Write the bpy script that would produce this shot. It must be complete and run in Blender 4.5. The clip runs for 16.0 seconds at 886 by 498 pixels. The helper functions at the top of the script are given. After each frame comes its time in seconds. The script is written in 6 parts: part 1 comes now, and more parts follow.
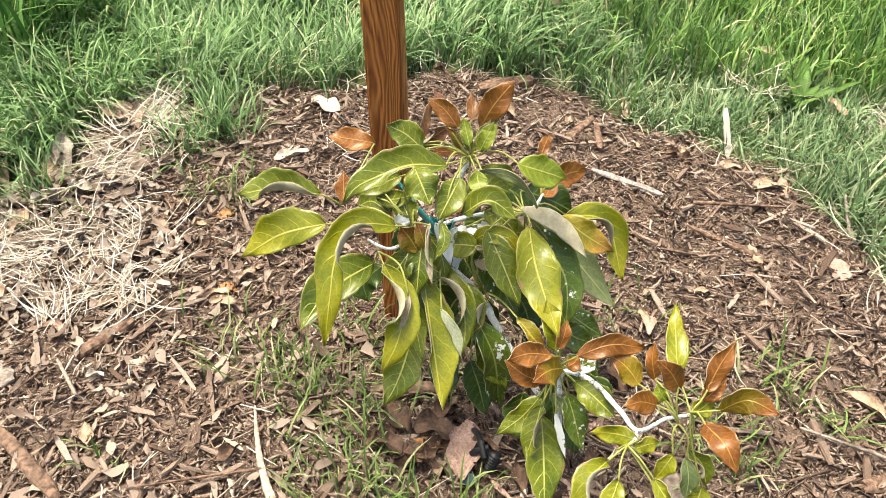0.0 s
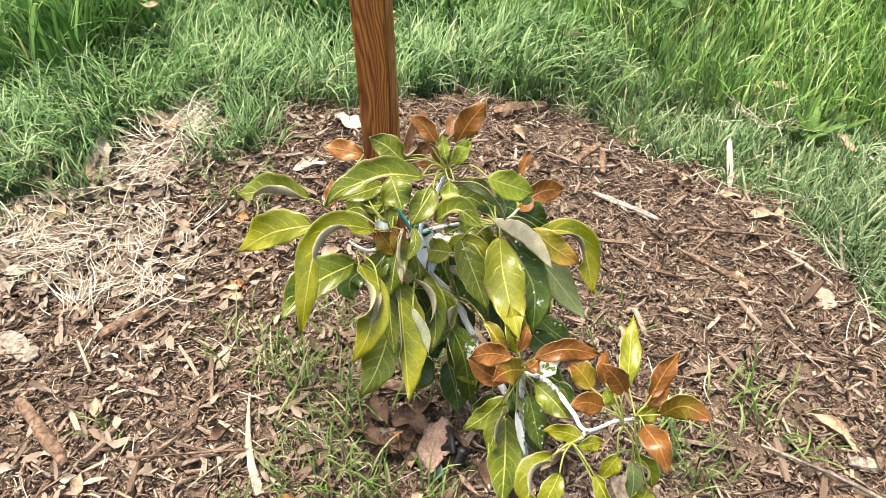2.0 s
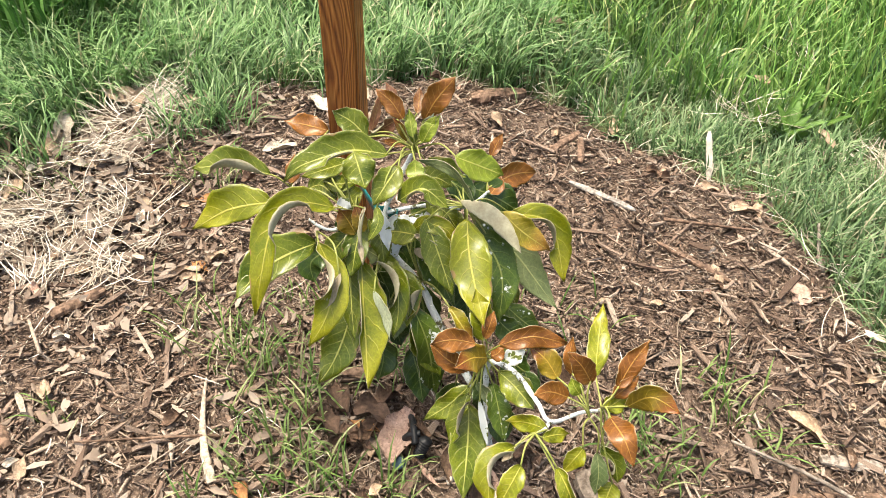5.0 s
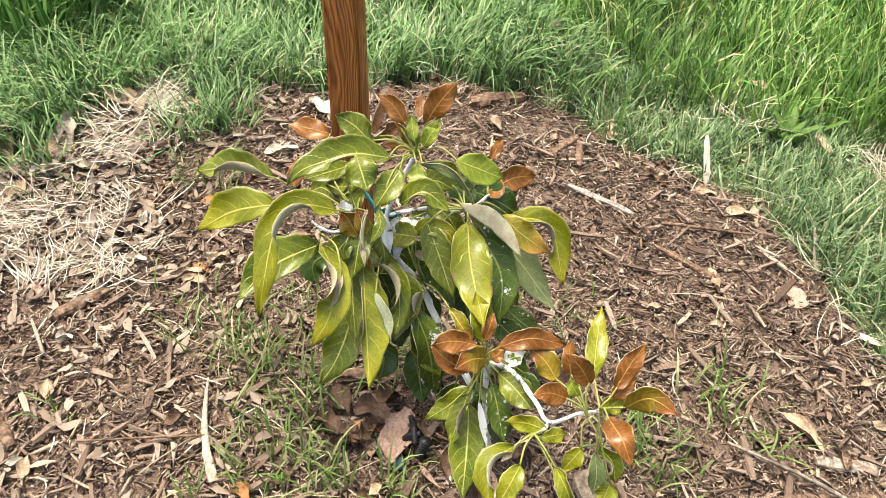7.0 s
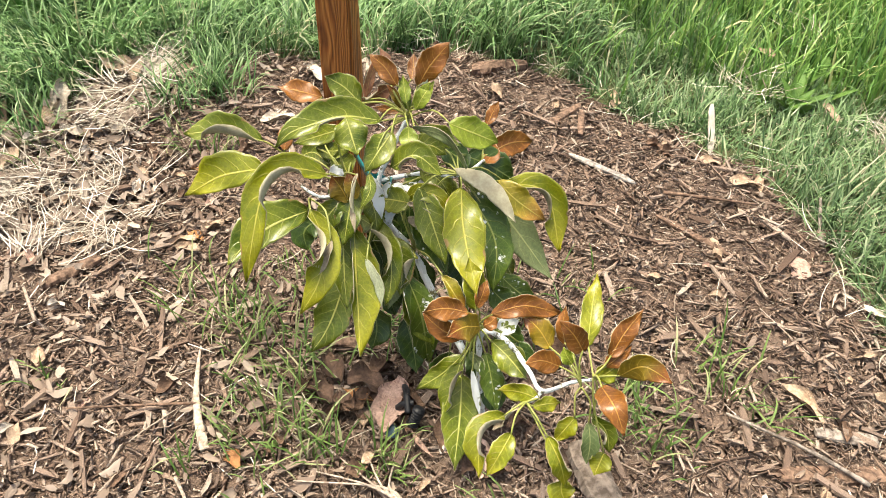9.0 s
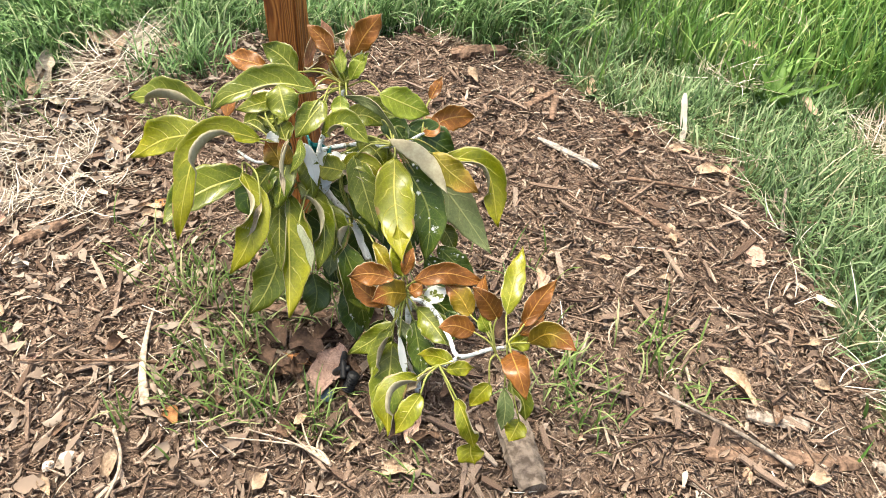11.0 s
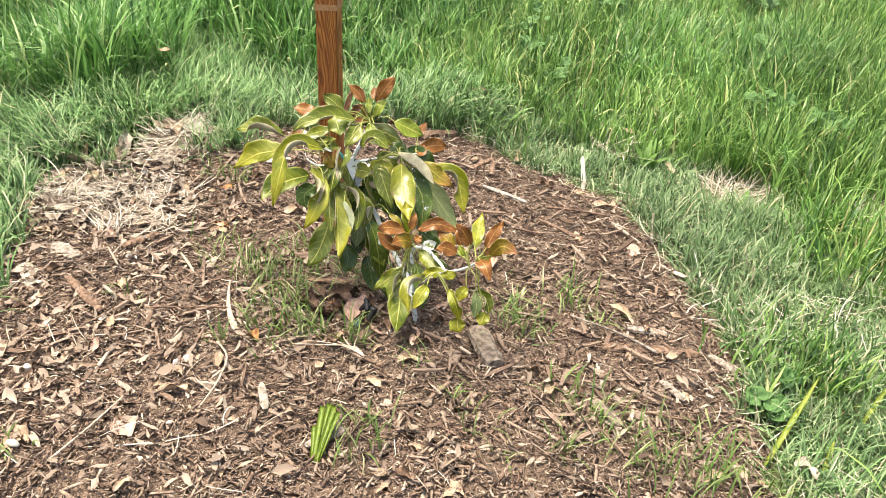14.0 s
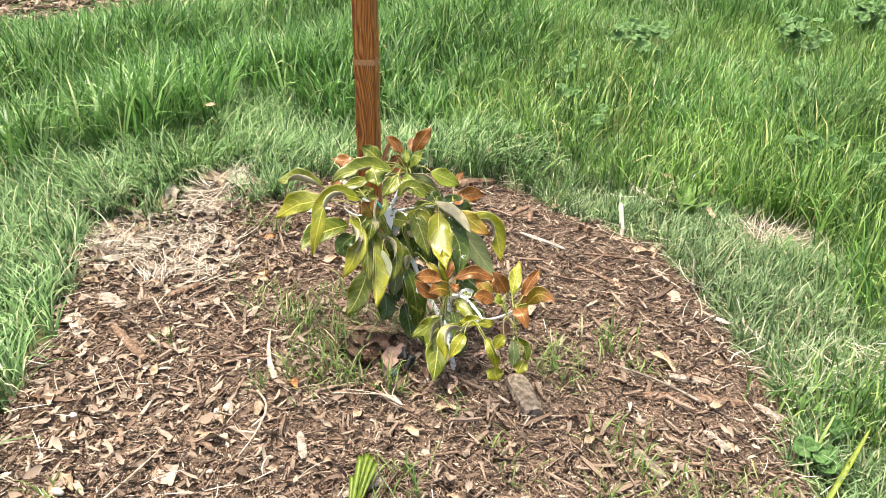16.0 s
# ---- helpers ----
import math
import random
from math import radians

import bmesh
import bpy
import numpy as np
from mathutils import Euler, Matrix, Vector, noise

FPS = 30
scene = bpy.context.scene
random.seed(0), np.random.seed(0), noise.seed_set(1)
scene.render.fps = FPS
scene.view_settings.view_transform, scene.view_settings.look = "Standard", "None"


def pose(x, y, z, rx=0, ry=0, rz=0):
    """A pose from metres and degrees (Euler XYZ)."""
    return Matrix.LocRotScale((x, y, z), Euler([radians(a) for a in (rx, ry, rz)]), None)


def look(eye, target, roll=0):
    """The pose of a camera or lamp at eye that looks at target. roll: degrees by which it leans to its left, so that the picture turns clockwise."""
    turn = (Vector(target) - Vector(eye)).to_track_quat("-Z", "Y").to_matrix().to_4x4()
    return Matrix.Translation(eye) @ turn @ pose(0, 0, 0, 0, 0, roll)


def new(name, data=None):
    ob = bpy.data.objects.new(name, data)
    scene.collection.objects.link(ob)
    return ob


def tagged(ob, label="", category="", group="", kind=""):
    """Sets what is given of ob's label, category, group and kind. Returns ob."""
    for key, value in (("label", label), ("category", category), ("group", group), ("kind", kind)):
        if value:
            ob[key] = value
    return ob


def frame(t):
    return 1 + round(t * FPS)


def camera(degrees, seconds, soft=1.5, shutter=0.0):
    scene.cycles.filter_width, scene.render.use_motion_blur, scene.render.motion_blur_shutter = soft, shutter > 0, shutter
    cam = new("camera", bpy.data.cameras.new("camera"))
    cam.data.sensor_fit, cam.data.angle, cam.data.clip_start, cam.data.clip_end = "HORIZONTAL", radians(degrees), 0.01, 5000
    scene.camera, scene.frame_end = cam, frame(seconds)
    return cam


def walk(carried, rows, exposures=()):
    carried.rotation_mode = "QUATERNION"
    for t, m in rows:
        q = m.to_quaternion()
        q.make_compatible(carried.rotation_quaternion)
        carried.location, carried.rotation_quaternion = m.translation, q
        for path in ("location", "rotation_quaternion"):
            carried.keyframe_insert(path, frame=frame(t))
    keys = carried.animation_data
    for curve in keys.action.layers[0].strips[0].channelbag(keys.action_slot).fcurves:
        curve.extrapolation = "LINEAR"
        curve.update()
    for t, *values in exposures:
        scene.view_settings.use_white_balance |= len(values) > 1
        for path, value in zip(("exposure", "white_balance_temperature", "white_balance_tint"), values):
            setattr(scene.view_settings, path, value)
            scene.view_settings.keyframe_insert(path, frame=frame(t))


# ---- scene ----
cam = camera(59.2, 16.0, soft=0.9)
METRES, EYE, TILT, LEAN, TURN = 1.5, 1.04, -42.0, 0.0, 0.0
ROWS = [
    (0.0, 0.0, 0.0, 0.0, 0.0, 0.0, -0.0),
    (0.5, 0.0499, -0.029, -0.0146, -0.49, -0.34, -0.59),
    (1.0, 0.0717, -0.0479, -0.0201, 1.38, 0.33, -1.53),
    (1.5, 0.078, -0.0549, -0.0214, 2.83, 1.09, -2.08),
    (2.0, 0.0749, -0.0569, -0.0173, 3.79, 1.73, -2.9),
    (2.5, 0.0726, -0.0556, -0.0137, 4.24, 2.4, -3.35),
    (3.0, 0.0663, -0.0484, -0.0171, 4.42, 2.72, -4.01),
    (3.5, 0.0742, -0.0357, -0.0219, 4.1, 2.36, -4.64),
    (4.0, 0.0898, -0.0262, -0.022, 3.57, 1.54, -4.56),
    (4.5, 0.0938, -0.0282, -0.0233, 2.98, 1.59, -4.24),
    (4.7, 0.0923, -0.0250, -0.0276, 2.65, 1.48, -4.18),
    (7.0, 0.0884, -0.0352, -0.0282, 2.33, 1.65, -4.49),
    (7.5, 0.0796, -0.0365, -0.0253, 2.54, 1.86, -4.81),
    (8.0, 0.0807, -0.0356, -0.0262, 2.77, 2.23, -5.16),
    (8.5, 0.0943, -0.0252, -0.0459, 2.84, 0.48, -5.16),
    (9.0, 0.1027, -0.019, -0.0364, 2.92, -0.13, -4.67),
    (9.5, 0.1088, 0.0004, -0.0372, 2.71, -0.29, -3.96),
    (10.0, 0.1322, 0.0328, -0.0428, 2.72, -0.55, -3.91),
    (10.2, 0.1492, 0.0340, -0.0438, 2.93, -0.71, -4.29),
    (12.3, 0.2167, -0.2856, -0.1830, 7.27, 4.72, -9.22),
    (12.5, 0.1598, -0.3229, -0.2244, 5.41, 7.15, -7.95),
    (13.0, 0.0884, -0.4001, -0.2786, -0.45, 7.11, -3.07),
    (13.5, 0.1313, -0.4342, -0.3072, -0.95, 9.36, -4.38),
    (14.0, 0.1755, -0.462, -0.33, 0.18, 10.71, -4.75),
    (14.5, 0.1845, -0.4687, -0.3293, 1.05, 12.04, -4.95),
    (15.0, 0.189, -0.4671, -0.3266, 2.22, 12.55, -4.66),
    (15.5, 0.1841, -0.4672, -0.327, 2.85, 13.35, -4.63),
    (16.0, 0.1818, -0.4678, -0.3271, 3.25, 13.82, -4.93),
]
walk(cam, [(t, pose(0, 0, EYE, TILT, LEAN, TURN) @ pose(METRES * x, METRES * y, METRES * z, 90 + pitch, roll, yaw)) for t, x, y, z, yaw, pitch, roll in ROWS],
     exposures=[(0.0, 1.72, 7000, 4.5), (4.7, 1.7, 7000, 4.5), (7.0, 1.66, 7000, 4.5), (10.2, 1.66, 7000, 4.5), (12.5, 1.84, 7000, 4.5), (16.0, 1.84, 7000, 4.5)])

# ---- world and light: bright, hazy sky ----
world = bpy.data.worlds.new("hazy_sky")
scene.world = world
world.use_nodes = True
wn = world.node_tree.nodes
sky = wn.new("ShaderNodeTexSky")
sky.sky_type = 'NISHITA'
sky.sun_disc = False
sky.sun_elevation = radians(76)
sky.sun_rotation = radians(-70)
sky.air_density, sky.dust_density, sky.ozone_density = 0.8, 6.0, 0.6
wn["Background"].inputs[1].default_value = 0.122
world.node_tree.links.new(sky.outputs[0], wn["Background"].inputs[0])

sun_lamp = bpy.data.lights.new("sun", 'SUN')
sun_lamp.energy, sun_lamp.angle, sun_lamp.color = 1.95, radians(20), (1.0, 0.94, 0.83)
sun = new("sun", sun_lamp)
sun.matrix_world = look((-0.7, 0.25, 3.0), (0, 0, 0))

# ---- node helpers ----
def material(name, rough=0.6, spec=0.4):
    m = bpy.data.materials.new(name)
    m.use_nodes = True
    nt = m.node_tree
    b = nt.nodes["Principled BSDF"]
    b.inputs["Roughness"].default_value = rough
    b.inputs["Specular IOR Level"].default_value = spec
    return m, nt, b


def put(nt, kind, *ins, **props):
    n = nt.nodes.new(kind)
    for k, v in props.items():
        setattr_safe(n, k, v)
    for i, v in enumerate(ins):
        wire(nt, v, n.inputs[i])
    return n


def setattr_safe(n, k, v):
    if k == "operation":
        n.operation = v
    elif k == "blend_type":
        n.blend_type = v
    elif k == "data_type":
        n.data_type = v


def wire(nt, v, socket):
    if v is None:
        return
    if isinstance(v, bpy.types.NodeSocket):
        nt.links.new(v, socket)
    else:
        socket.default_value = v


def maths(nt, op, a, b=None, c=None):
    return put(nt, "ShaderNodeMath", a, b, c, operation=op).outputs[0]


def blend(nt, fac, a, b, how='MIX'):
    n = nt.nodes.new("ShaderNodeMix")
    n.data_type, n.blend_type = 'RGBA', how
    for v, s in ((fac, n.inputs[0]), (a, n.inputs[6]), (b, n.inputs[7])):
        wire(nt, v if not (isinstance(v, tuple) and len(v) == 3) else (*v, 1), s)
    return n.outputs[2]


def noise_of(nt, vec, scale, detail=3.0, rough=0.55, distort=0.0):
    n = nt.nodes.new("ShaderNodeTexNoise")
    wire(nt, vec, n.inputs["Vector"])
    n.inputs["Scale"].default_value, n.inputs["Detail"].default_value = scale, detail
    n.inputs["Roughness"].default_value, n.inputs["Distortion"].default_value = rough, distort
    return n.outputs["Fac"]


def ramp(nt, fac, *stops):
    n = nt.nodes.new("ShaderNodeValToRGB")
    e = n.color_ramp.elements
    while len(e) < len(stops):
        e.new(0.5)
    for el, (p, c) in zip(e, stops):
        el.position = p
        el.color = (*c, 1) if isinstance(c, tuple) else (c, c, c, 1)
    nt.links.new(fac, n.inputs[0])
    return n.outputs[0]


def place(nt, which="Object"):
    return nt.nodes.new("ShaderNodeTexCoord").outputs[which]


def stretched(nt, vec, sx, sy, sz):
    n = nt.nodes.new("ShaderNodeMapping")
    nt.links.new(vec, n.inputs["Vector"])
    n.inputs["Scale"].default_value = (sx, sy, sz)
    return n.outputs[0]


def relief(nt, b, height, strength=0.4, dist=0.002):
    n = nt.nodes.new("ShaderNodeBump")
    n.inputs["Strength"].default_value, n.inputs["Distance"].default_value = strength, dist
    nt.links.new(height, n.inputs["Height"])
    nt.links.new(n.outputs[0], b.inputs["Normal"])


def see_through(nt, b, colour, amount):
    """Lets part of the light through a thin leaf."""
    t = nt.nodes.new("ShaderNodeBsdfTranslucent")
    wire(nt, colour, t.inputs[0])
    mix = nt.nodes.new("ShaderNodeMixShader")
    mix.inputs[0].default_value = amount
    nt.links.new(b.outputs[0], mix.inputs[1])
    nt.links.new(t.outputs[0], mix.inputs[2])
    nt.links.new(mix.outputs[0], nt.nodes["Material Output"].inputs[0])


# ---- materials ----
def leaf_material(name, deep, pale, vein, rough=0.32, spots=0.0, edge=0.0, tip=None, blot=0.0):
    m, nt, b = material(name, rough, 0.5)
    uv = place(nt, "UV")
    sep = put(nt, "ShaderNodeSeparateXYZ", uv)
    u, v = sep.outputs[0], sep.outputs[1]
    a = maths(nt, 'ABSOLUTE', maths(nt, 'SUBTRACT', maths(nt, 'MULTIPLY', u, 2.0), 1.0))
    mid = ramp(nt, a, (0.03, 1.0), (0.06, 0.0))
    ph = maths(nt, 'MULTIPLY', maths(nt, 'SUBTRACT', v, maths(nt, 'MULTIPLY', maths(nt, 'POWER', a, 1.3), 0.2)), 7.0)
    wob = noise_of(nt, place(nt), 34, 3)
    ph = maths(nt, 'ADD', ph, maths(nt, 'MULTIPLY', wob, 0.9))
    d = maths(nt, 'ABSOLUTE', maths(nt, 'SUBTRACT', maths(nt, 'FRACT', ph), 0.5))
    lat = ramp(nt, d, (0.015, 1.0), (0.055, 0.0))
    lat = maths(nt, 'MULTIPLY', lat, ramp(nt, a, (0.45, 0.85), (0.95, 0.1)))
    rnd = nt.nodes.new("ShaderNodeObjectInfo").outputs["Random"]
    big = noise_of(nt, place(nt), 22, 3)
    base = blend(nt, ramp(nt, big, (0.35, 0.0), (0.68, 1.0)), deep, pale)
    base = blend(nt, maths(nt, 'MULTIPLY', rnd, 0.45), base, pale)
    base = blend(nt, maths(nt, 'MULTIPLY', d, 0.5), base, tuple(c * 0.72 for c in deep))
    if tip:
        base = blend(nt, ramp(nt, maths(nt, 'ADD', v, maths(nt, 'MULTIPLY', big, 0.4)), (0.75, 0.0), (1.15, 1.0)), base, tip)
    net = nt.nodes.new("ShaderNodeTexVoronoi")
    net.feature = 'DISTANCE_TO_EDGE'
    nt.links.new(place(nt), net.inputs["Vector"])
    net.inputs["Scale"].default_value = 150
    mesh_veins = ramp(nt, net.outputs["Distance"], (0.02, 0.1), (0.09, 0.0))
    base = blend(nt, mesh_veins, base, vein)
    mottle = noise_of(nt, place(nt), 260, 3, 0.7)
    base = blend(nt, 1.0, base, ramp(nt, mottle, (0.35, 0.84), (0.65, 1.14)), 'MULTIPLY')
    rim = ramp(nt, a, (0.95, 0.0), (0.99, 0.3))
    base = blend(nt, rim, base, vein)
    base = blend(nt, maths(nt, 'MULTIPLY', lat, 0.5), base, vein)
    base = blend(nt, maths(nt, 'MULTIPLY', mid, 0.95), base, vein)
    if edge:
        e = maths(nt, 'ADD', maths(nt, 'MULTIPLY', a, 0.55), maths(nt, 'MULTIPLY', noise_of(nt, place(nt), 38, 4), 0.75))
        base = blend(nt, maths(nt, 'MULTIPLY', ramp(nt, e, (0.97, 0.0), (1.04, 1.0)), edge), base, (0.26, 0.15, 0.07))
    if spots:
        vo = nt.nodes.new("ShaderNodeTexVoronoi")
        nt.links.new(place(nt), vo.inputs["Vector"])
        vo.inputs["Scale"].default_value = 95
        near = ramp(nt, vo.outputs["Distance"], (0.16, 1.0), (0.24, 0.0))
        some = ramp(nt, noise_of(nt, place(nt), 30, 2), (0.5, 0.0), (0.6, spots))
        base = blend(nt, maths(nt, 'MULTIPLY', near, some), base, (0.78, 0.8, 0.78))
    if blot:
        patch = maths(nt, 'ADD', noise_of(nt, place(nt), 48, 4), maths(nt, 'MULTIPLY', noise_of(nt, place(nt), 210, 2), 0.18))
        base = blend(nt, ramp(nt, patch, (blot, 0.0), (blot + 0.03, 1.0)), base, (0.66, 0.69, 0.68))
    nt.links.new(base, b.inputs["Base Color"])
    h = maths(nt, 'ADD', maths(nt, 'MULTIPLY', lat, -0.7), maths(nt, 'MULTIPLY', mid, -1.0))
    h = maths(nt, 'ADD', h, maths(nt, 'MULTIPLY', noise_of(nt, place(nt), 160, 2), 0.5))
    relief(nt, b, h, 0.5, 0.0016)
    see_through(nt, b, base, 0.16)
    return m


LEAF = {
    "green": leaf_material("leaf_green", (0.052, 0.087, 0.002), (0.15, 0.174, 0.005), (0.4, 0.4, 0.1), edge=0.7),
    "lime": leaf_material("leaf_lime", (0.1, 0.133, 0.002), (0.232, 0.236, 0.006), (0.42, 0.38, 0.07), edge=0.8, tip=(0.235, 0.228, 0.006)),
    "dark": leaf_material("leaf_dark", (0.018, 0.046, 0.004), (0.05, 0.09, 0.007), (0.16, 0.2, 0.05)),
    "spot": leaf_material("leaf_splashed", (0.034, 0.075, 0.005), (0.095, 0.14, 0.01), (0.25, 0.28, 0.07), spots=1.0, edge=0.5, blot=0.74),
    "edge": leaf_material("leaf_scorched", (0.12, 0.13, 0.005), (0.29, 0.22, 0.012), (0.4, 0.33, 0.07), edge=1.0, tip=(0.3, 0.15, 0.025)),
    "young": leaf_material("leaf_young", (0.11, 0.165, 0.006), (0.21, 0.26, 0.014), (0.4, 0.4, 0.09), rough=0.42),
    "grey": leaf_material("leaf_greyish", (0.1, 0.145, 0.045), (0.21, 0.24, 0.1), (0.32, 0.34, 0.14), rough=0.45),
    "bronze": leaf_material("leaf_bronze", (0.12, 0.04, 0.006), (0.275, 0.102, 0.014), (0.44, 0.22, 0.05), rough=0.36),
    "bronzeg": leaf_material("leaf_bronze_green", (0.13, 0.082, 0.004), (0.225, 0.16, 0.007), (0.4, 0.26, 0.04), rough=0.38, tip=(0.19, 0.055, 0.008)),
    "rose": leaf_material("leaf_rose", (0.2, 0.065, 0.032), (0.36, 0.18, 0.1), (0.42, 0.26, 0.1), rough=0.32),
    "dry": leaf_material("leaf_dry", (0.24, 0.17, 0.1), (0.44, 0.37, 0.27), (0.4, 0.33, 0.22), rough=0.8, edge=0.7),
    "under": leaf_material("leaf_pale_back", (0.24, 0.27, 0.15), (0.4, 0.43, 0.29), (0.42, 0.44, 0.27), rough=0.6),
    "white": leaf_material("leaf_painted", (0.05, 0.086, 0.004), (0.14, 0.165, 0.01), (0.4, 0.42, 0.16), rough=0.5, blot=0.46),
}


def plain(name, c0, c1, scale=30, rough=0.7, bump=0.4, dist=0.002, spec=0.35, fine=6, through_light=0.0, lo=0.32, hi=0.68):
    m, nt, b = material(name, rough, spec)
    p = place(nt)
    f = maths(nt, 'ADD', maths(nt, 'MULTIPLY', noise_of(nt, p, scale, 4), 0.65), maths(nt, 'MULTIPLY', noise_of(nt, p, scale * fine, 3), 0.35))
    col = ramp(nt, f, (lo, c0), (hi, c1))
    nt.links.new(col, b.inputs["Base Color"])
    relief(nt, b, f, bump, dist)
    if through_light:
        see_through(nt, b, col, through_light)
    return m


UNDERSIDE = plain("leaf_underside", (0.25, 0.215, 0.14), (0.46, 0.43, 0.295), 40, 0.7, 0.3, 0.001, through_light=0.2)
PETIOLE = plain("petiole_green", (0.17, 0.2, 0.035), (0.34, 0.33, 0.1), 40, 0.5)
LIMEWASH = plain("limewashed_bark", (0.14, 0.13, 0.06), (0.7, 0.73, 0.73), 60, 0.9, 1.0, 0.005, lo=0.41, hi=0.49)
TAPE = plain("teal_tape", (0.006, 0.1, 0.11), (0.02, 0.23, 0.23), 30, 0.35)
BLACK = plain("black_plastic", (0.004, 0.004, 0.005), (0.012, 0.012, 0.013), 60, 0.5)
CAP_BLUE = plain("emitter_cap_plastic", (0.03, 0.06, 0.08), (0.07, 0.11, 0.14), 60, 0.4)
STRAP_GREEN = plain("strap_leaf_lime", (0.12, 0.165, 0.012), (0.21, 0.25, 0.03), 40, 0.45, through_light=0.2)
CUT_GREEN = plain("cut_leaf_green", (0.07, 0.12, 0.008), (0.155, 0.215, 0.022), 40, 0.45, through_light=0.2)
MALLOW = plain("mallow_leaf_green", (0.05, 0.13, 0.032), (0.115, 0.22, 0.065), 35, 0.55, 0.6, through_light=0.25)
BROADLEAF = plain("broad_leaf_green", (0.085, 0.185, 0.03), (0.165, 0.285, 0.06), 35, 0.5, 0.5, through_light=0.25)


def chip_colours(nt, rnd):
    return ramp(nt, rnd, (0.0, (0.088, 0.058, 0.043)), (0.12, (0.145, 0.097, 0.072)), (0.35, (0.205, 0.142, 0.107)),
                (0.62, (0.26, 0.188, 0.145)), (0.88, (0.32, 0.243, 0.19)), (1.0, (0.43, 0.35, 0.282)))


def chip_material(name, single):
    m, nt, b = material(name, 0.95, 0.12)
    if single:
        rnd = nt.nodes.new("ShaderNodeObjectInfo").outputs["Random"]
    else:
        rnd = nt.nodes.new("ShaderNodeNewGeometry").outputs["Random Per Island"]
    p = place(nt)
    col = chip_colours(nt, rnd)
    g = noise_of(nt, p, 140, 4, 0.65)
    col = blend(nt, 1.0, col, ramp(nt, g, (0.3, 0.6), (0.7, 1.25)), 'MULTIPLY')
    col = blend(nt, 1.0, col, ramp(nt, noise_of(nt, p, 520, 3, 0.7), (0.35, 0.68), (0.65, 1.22)), 'MULTIPLY')
    nt.links.new(col, b.inputs["Base Color"])
    relief(nt, b, g, 0.6, 0.0025)
    return m


CHIP_ONE = chip_material("mulch_chip_wood", True)
CHIP_MANY = chip_material("mulch_litter_wood", False)


def island_material(name, stops, rough=0.6, through_light=0.0, scale=25):
    m, nt, b = material(name, rough, 0.35)
    rnd = nt.nodes.new("ShaderNodeNewGeometry").outputs["Random Per Island"]
    col = ramp(nt, rnd, *stops)
    big = noise_of(nt, place(nt), 1.3, 3)
    col = blend(nt, 1.0, col, ramp(nt, big, (0.3, 0.75), (0.7, 1.2)), 'MULTIPLY')
    nt.links.new(col, b.inputs["Base Color"])
    if through_light:
        see_through(nt, b, col, through_light)
    return m


GRASS_FINE = island_material("grass_fine_blade", [(0.0, (0.03, 0.075, 0.022)), (0.3, (0.092, 0.19, 0.056)), (0.7, (0.185, 0.315, 0.112)), (0.93, (0.29, 0.4, 0.195)), (1.0, (0.5, 0.44, 0.29))], 0.5, 0.2)
GRASS_MAT = island_material("grass_matted_blade", [(0.0, (0.04, 0.088, 0.032)), (0.3, (0.108, 0.19, 0.07)), (0.7, (0.185, 0.282, 0.12)), (0.92, (0.29, 0.36, 0.2)), (1.0, (0.54, 0.48, 0.33))], 0.5, 0.2)
GRASS_TALL = island_material("grass_tall_blade", [(0.0, (0.022, 0.068, 0.015)), (0.3, (0.078, 0.172, 0.034)), (0.7, (0.152, 0.285, 0.06)), (0.95, (0.28, 0.39, 0.12)), (1.0, (0.5, 0.44, 0.22))], 0.42, 0.25)
GRASS_LEFT = island_material("grass_broad_blade", [(0.0, (0.022, 0.07, 0.015)), (0.35, (0.068, 0.17, 0.036)), (0.78, (0.145, 0.285, 0.07)), (0.95, (0.26, 0.39, 0.15)), (1.0, (0.4, 0.4, 0.19))], 0.42, 0.27)
SPROUT = island_material("grass_sprout_blade", [(0.0, (0.06, 0.12, 0.022)), (0.5, (0.145, 0.225, 0.055)), (0.85, (0.235, 0.3, 0.11)), (1.0, (0.42, 0.38, 0.23))], 0.55, 0.25)
STRAW = island_material("straw_stalk", [(0.0, (0.13, 0.095, 0.07)), (0.3, (0.33, 0.275, 0.215)), (0.7, (0.51, 0.455, 0.375)), (1.0, (0.66, 0.62, 0.54))], 0.8, 0.05)


def dead_leaf_material(name, c0, c1):
    m, nt, b = material(name, 0.75, 0.3)
    p = place(nt)
    rnd = nt.nodes.new("ShaderNodeObjectInfo").outputs["Random"]
    f = noise_of(nt, p, 45, 4)
    col = blend(nt, ramp(nt, f, (0.3, 0.0), (0.7, 1.0)), c0, c1)
    col = blend(nt, 1.0, col, ramp(nt, rnd, (0.0, 0.8), (1.0, 1.2)), 'MULTIPLY')
    col = blend(nt, 1.0, col, ramp(nt, noise_of(nt, p, 170, 4, 0.7), (0.32, 0.62), (0.66, 1.2)), 'MULTIPLY')
    col = blend(nt, ramp(nt, noise_of(nt, p, 190, 2), (0.6, 0.0), (0.7, 0.55)), col, (0.1, 0.06, 0.035))
    nt.links.new(col, b.inputs["Base Color"])
    relief(nt, b, maths(nt, 'ADD', f, maths(nt, 'MULTIPLY', noise_of(nt, p, 120, 3), 0.7)), 0.8, 0.004)
    see_through(nt, b, col, 0.08)
    return m


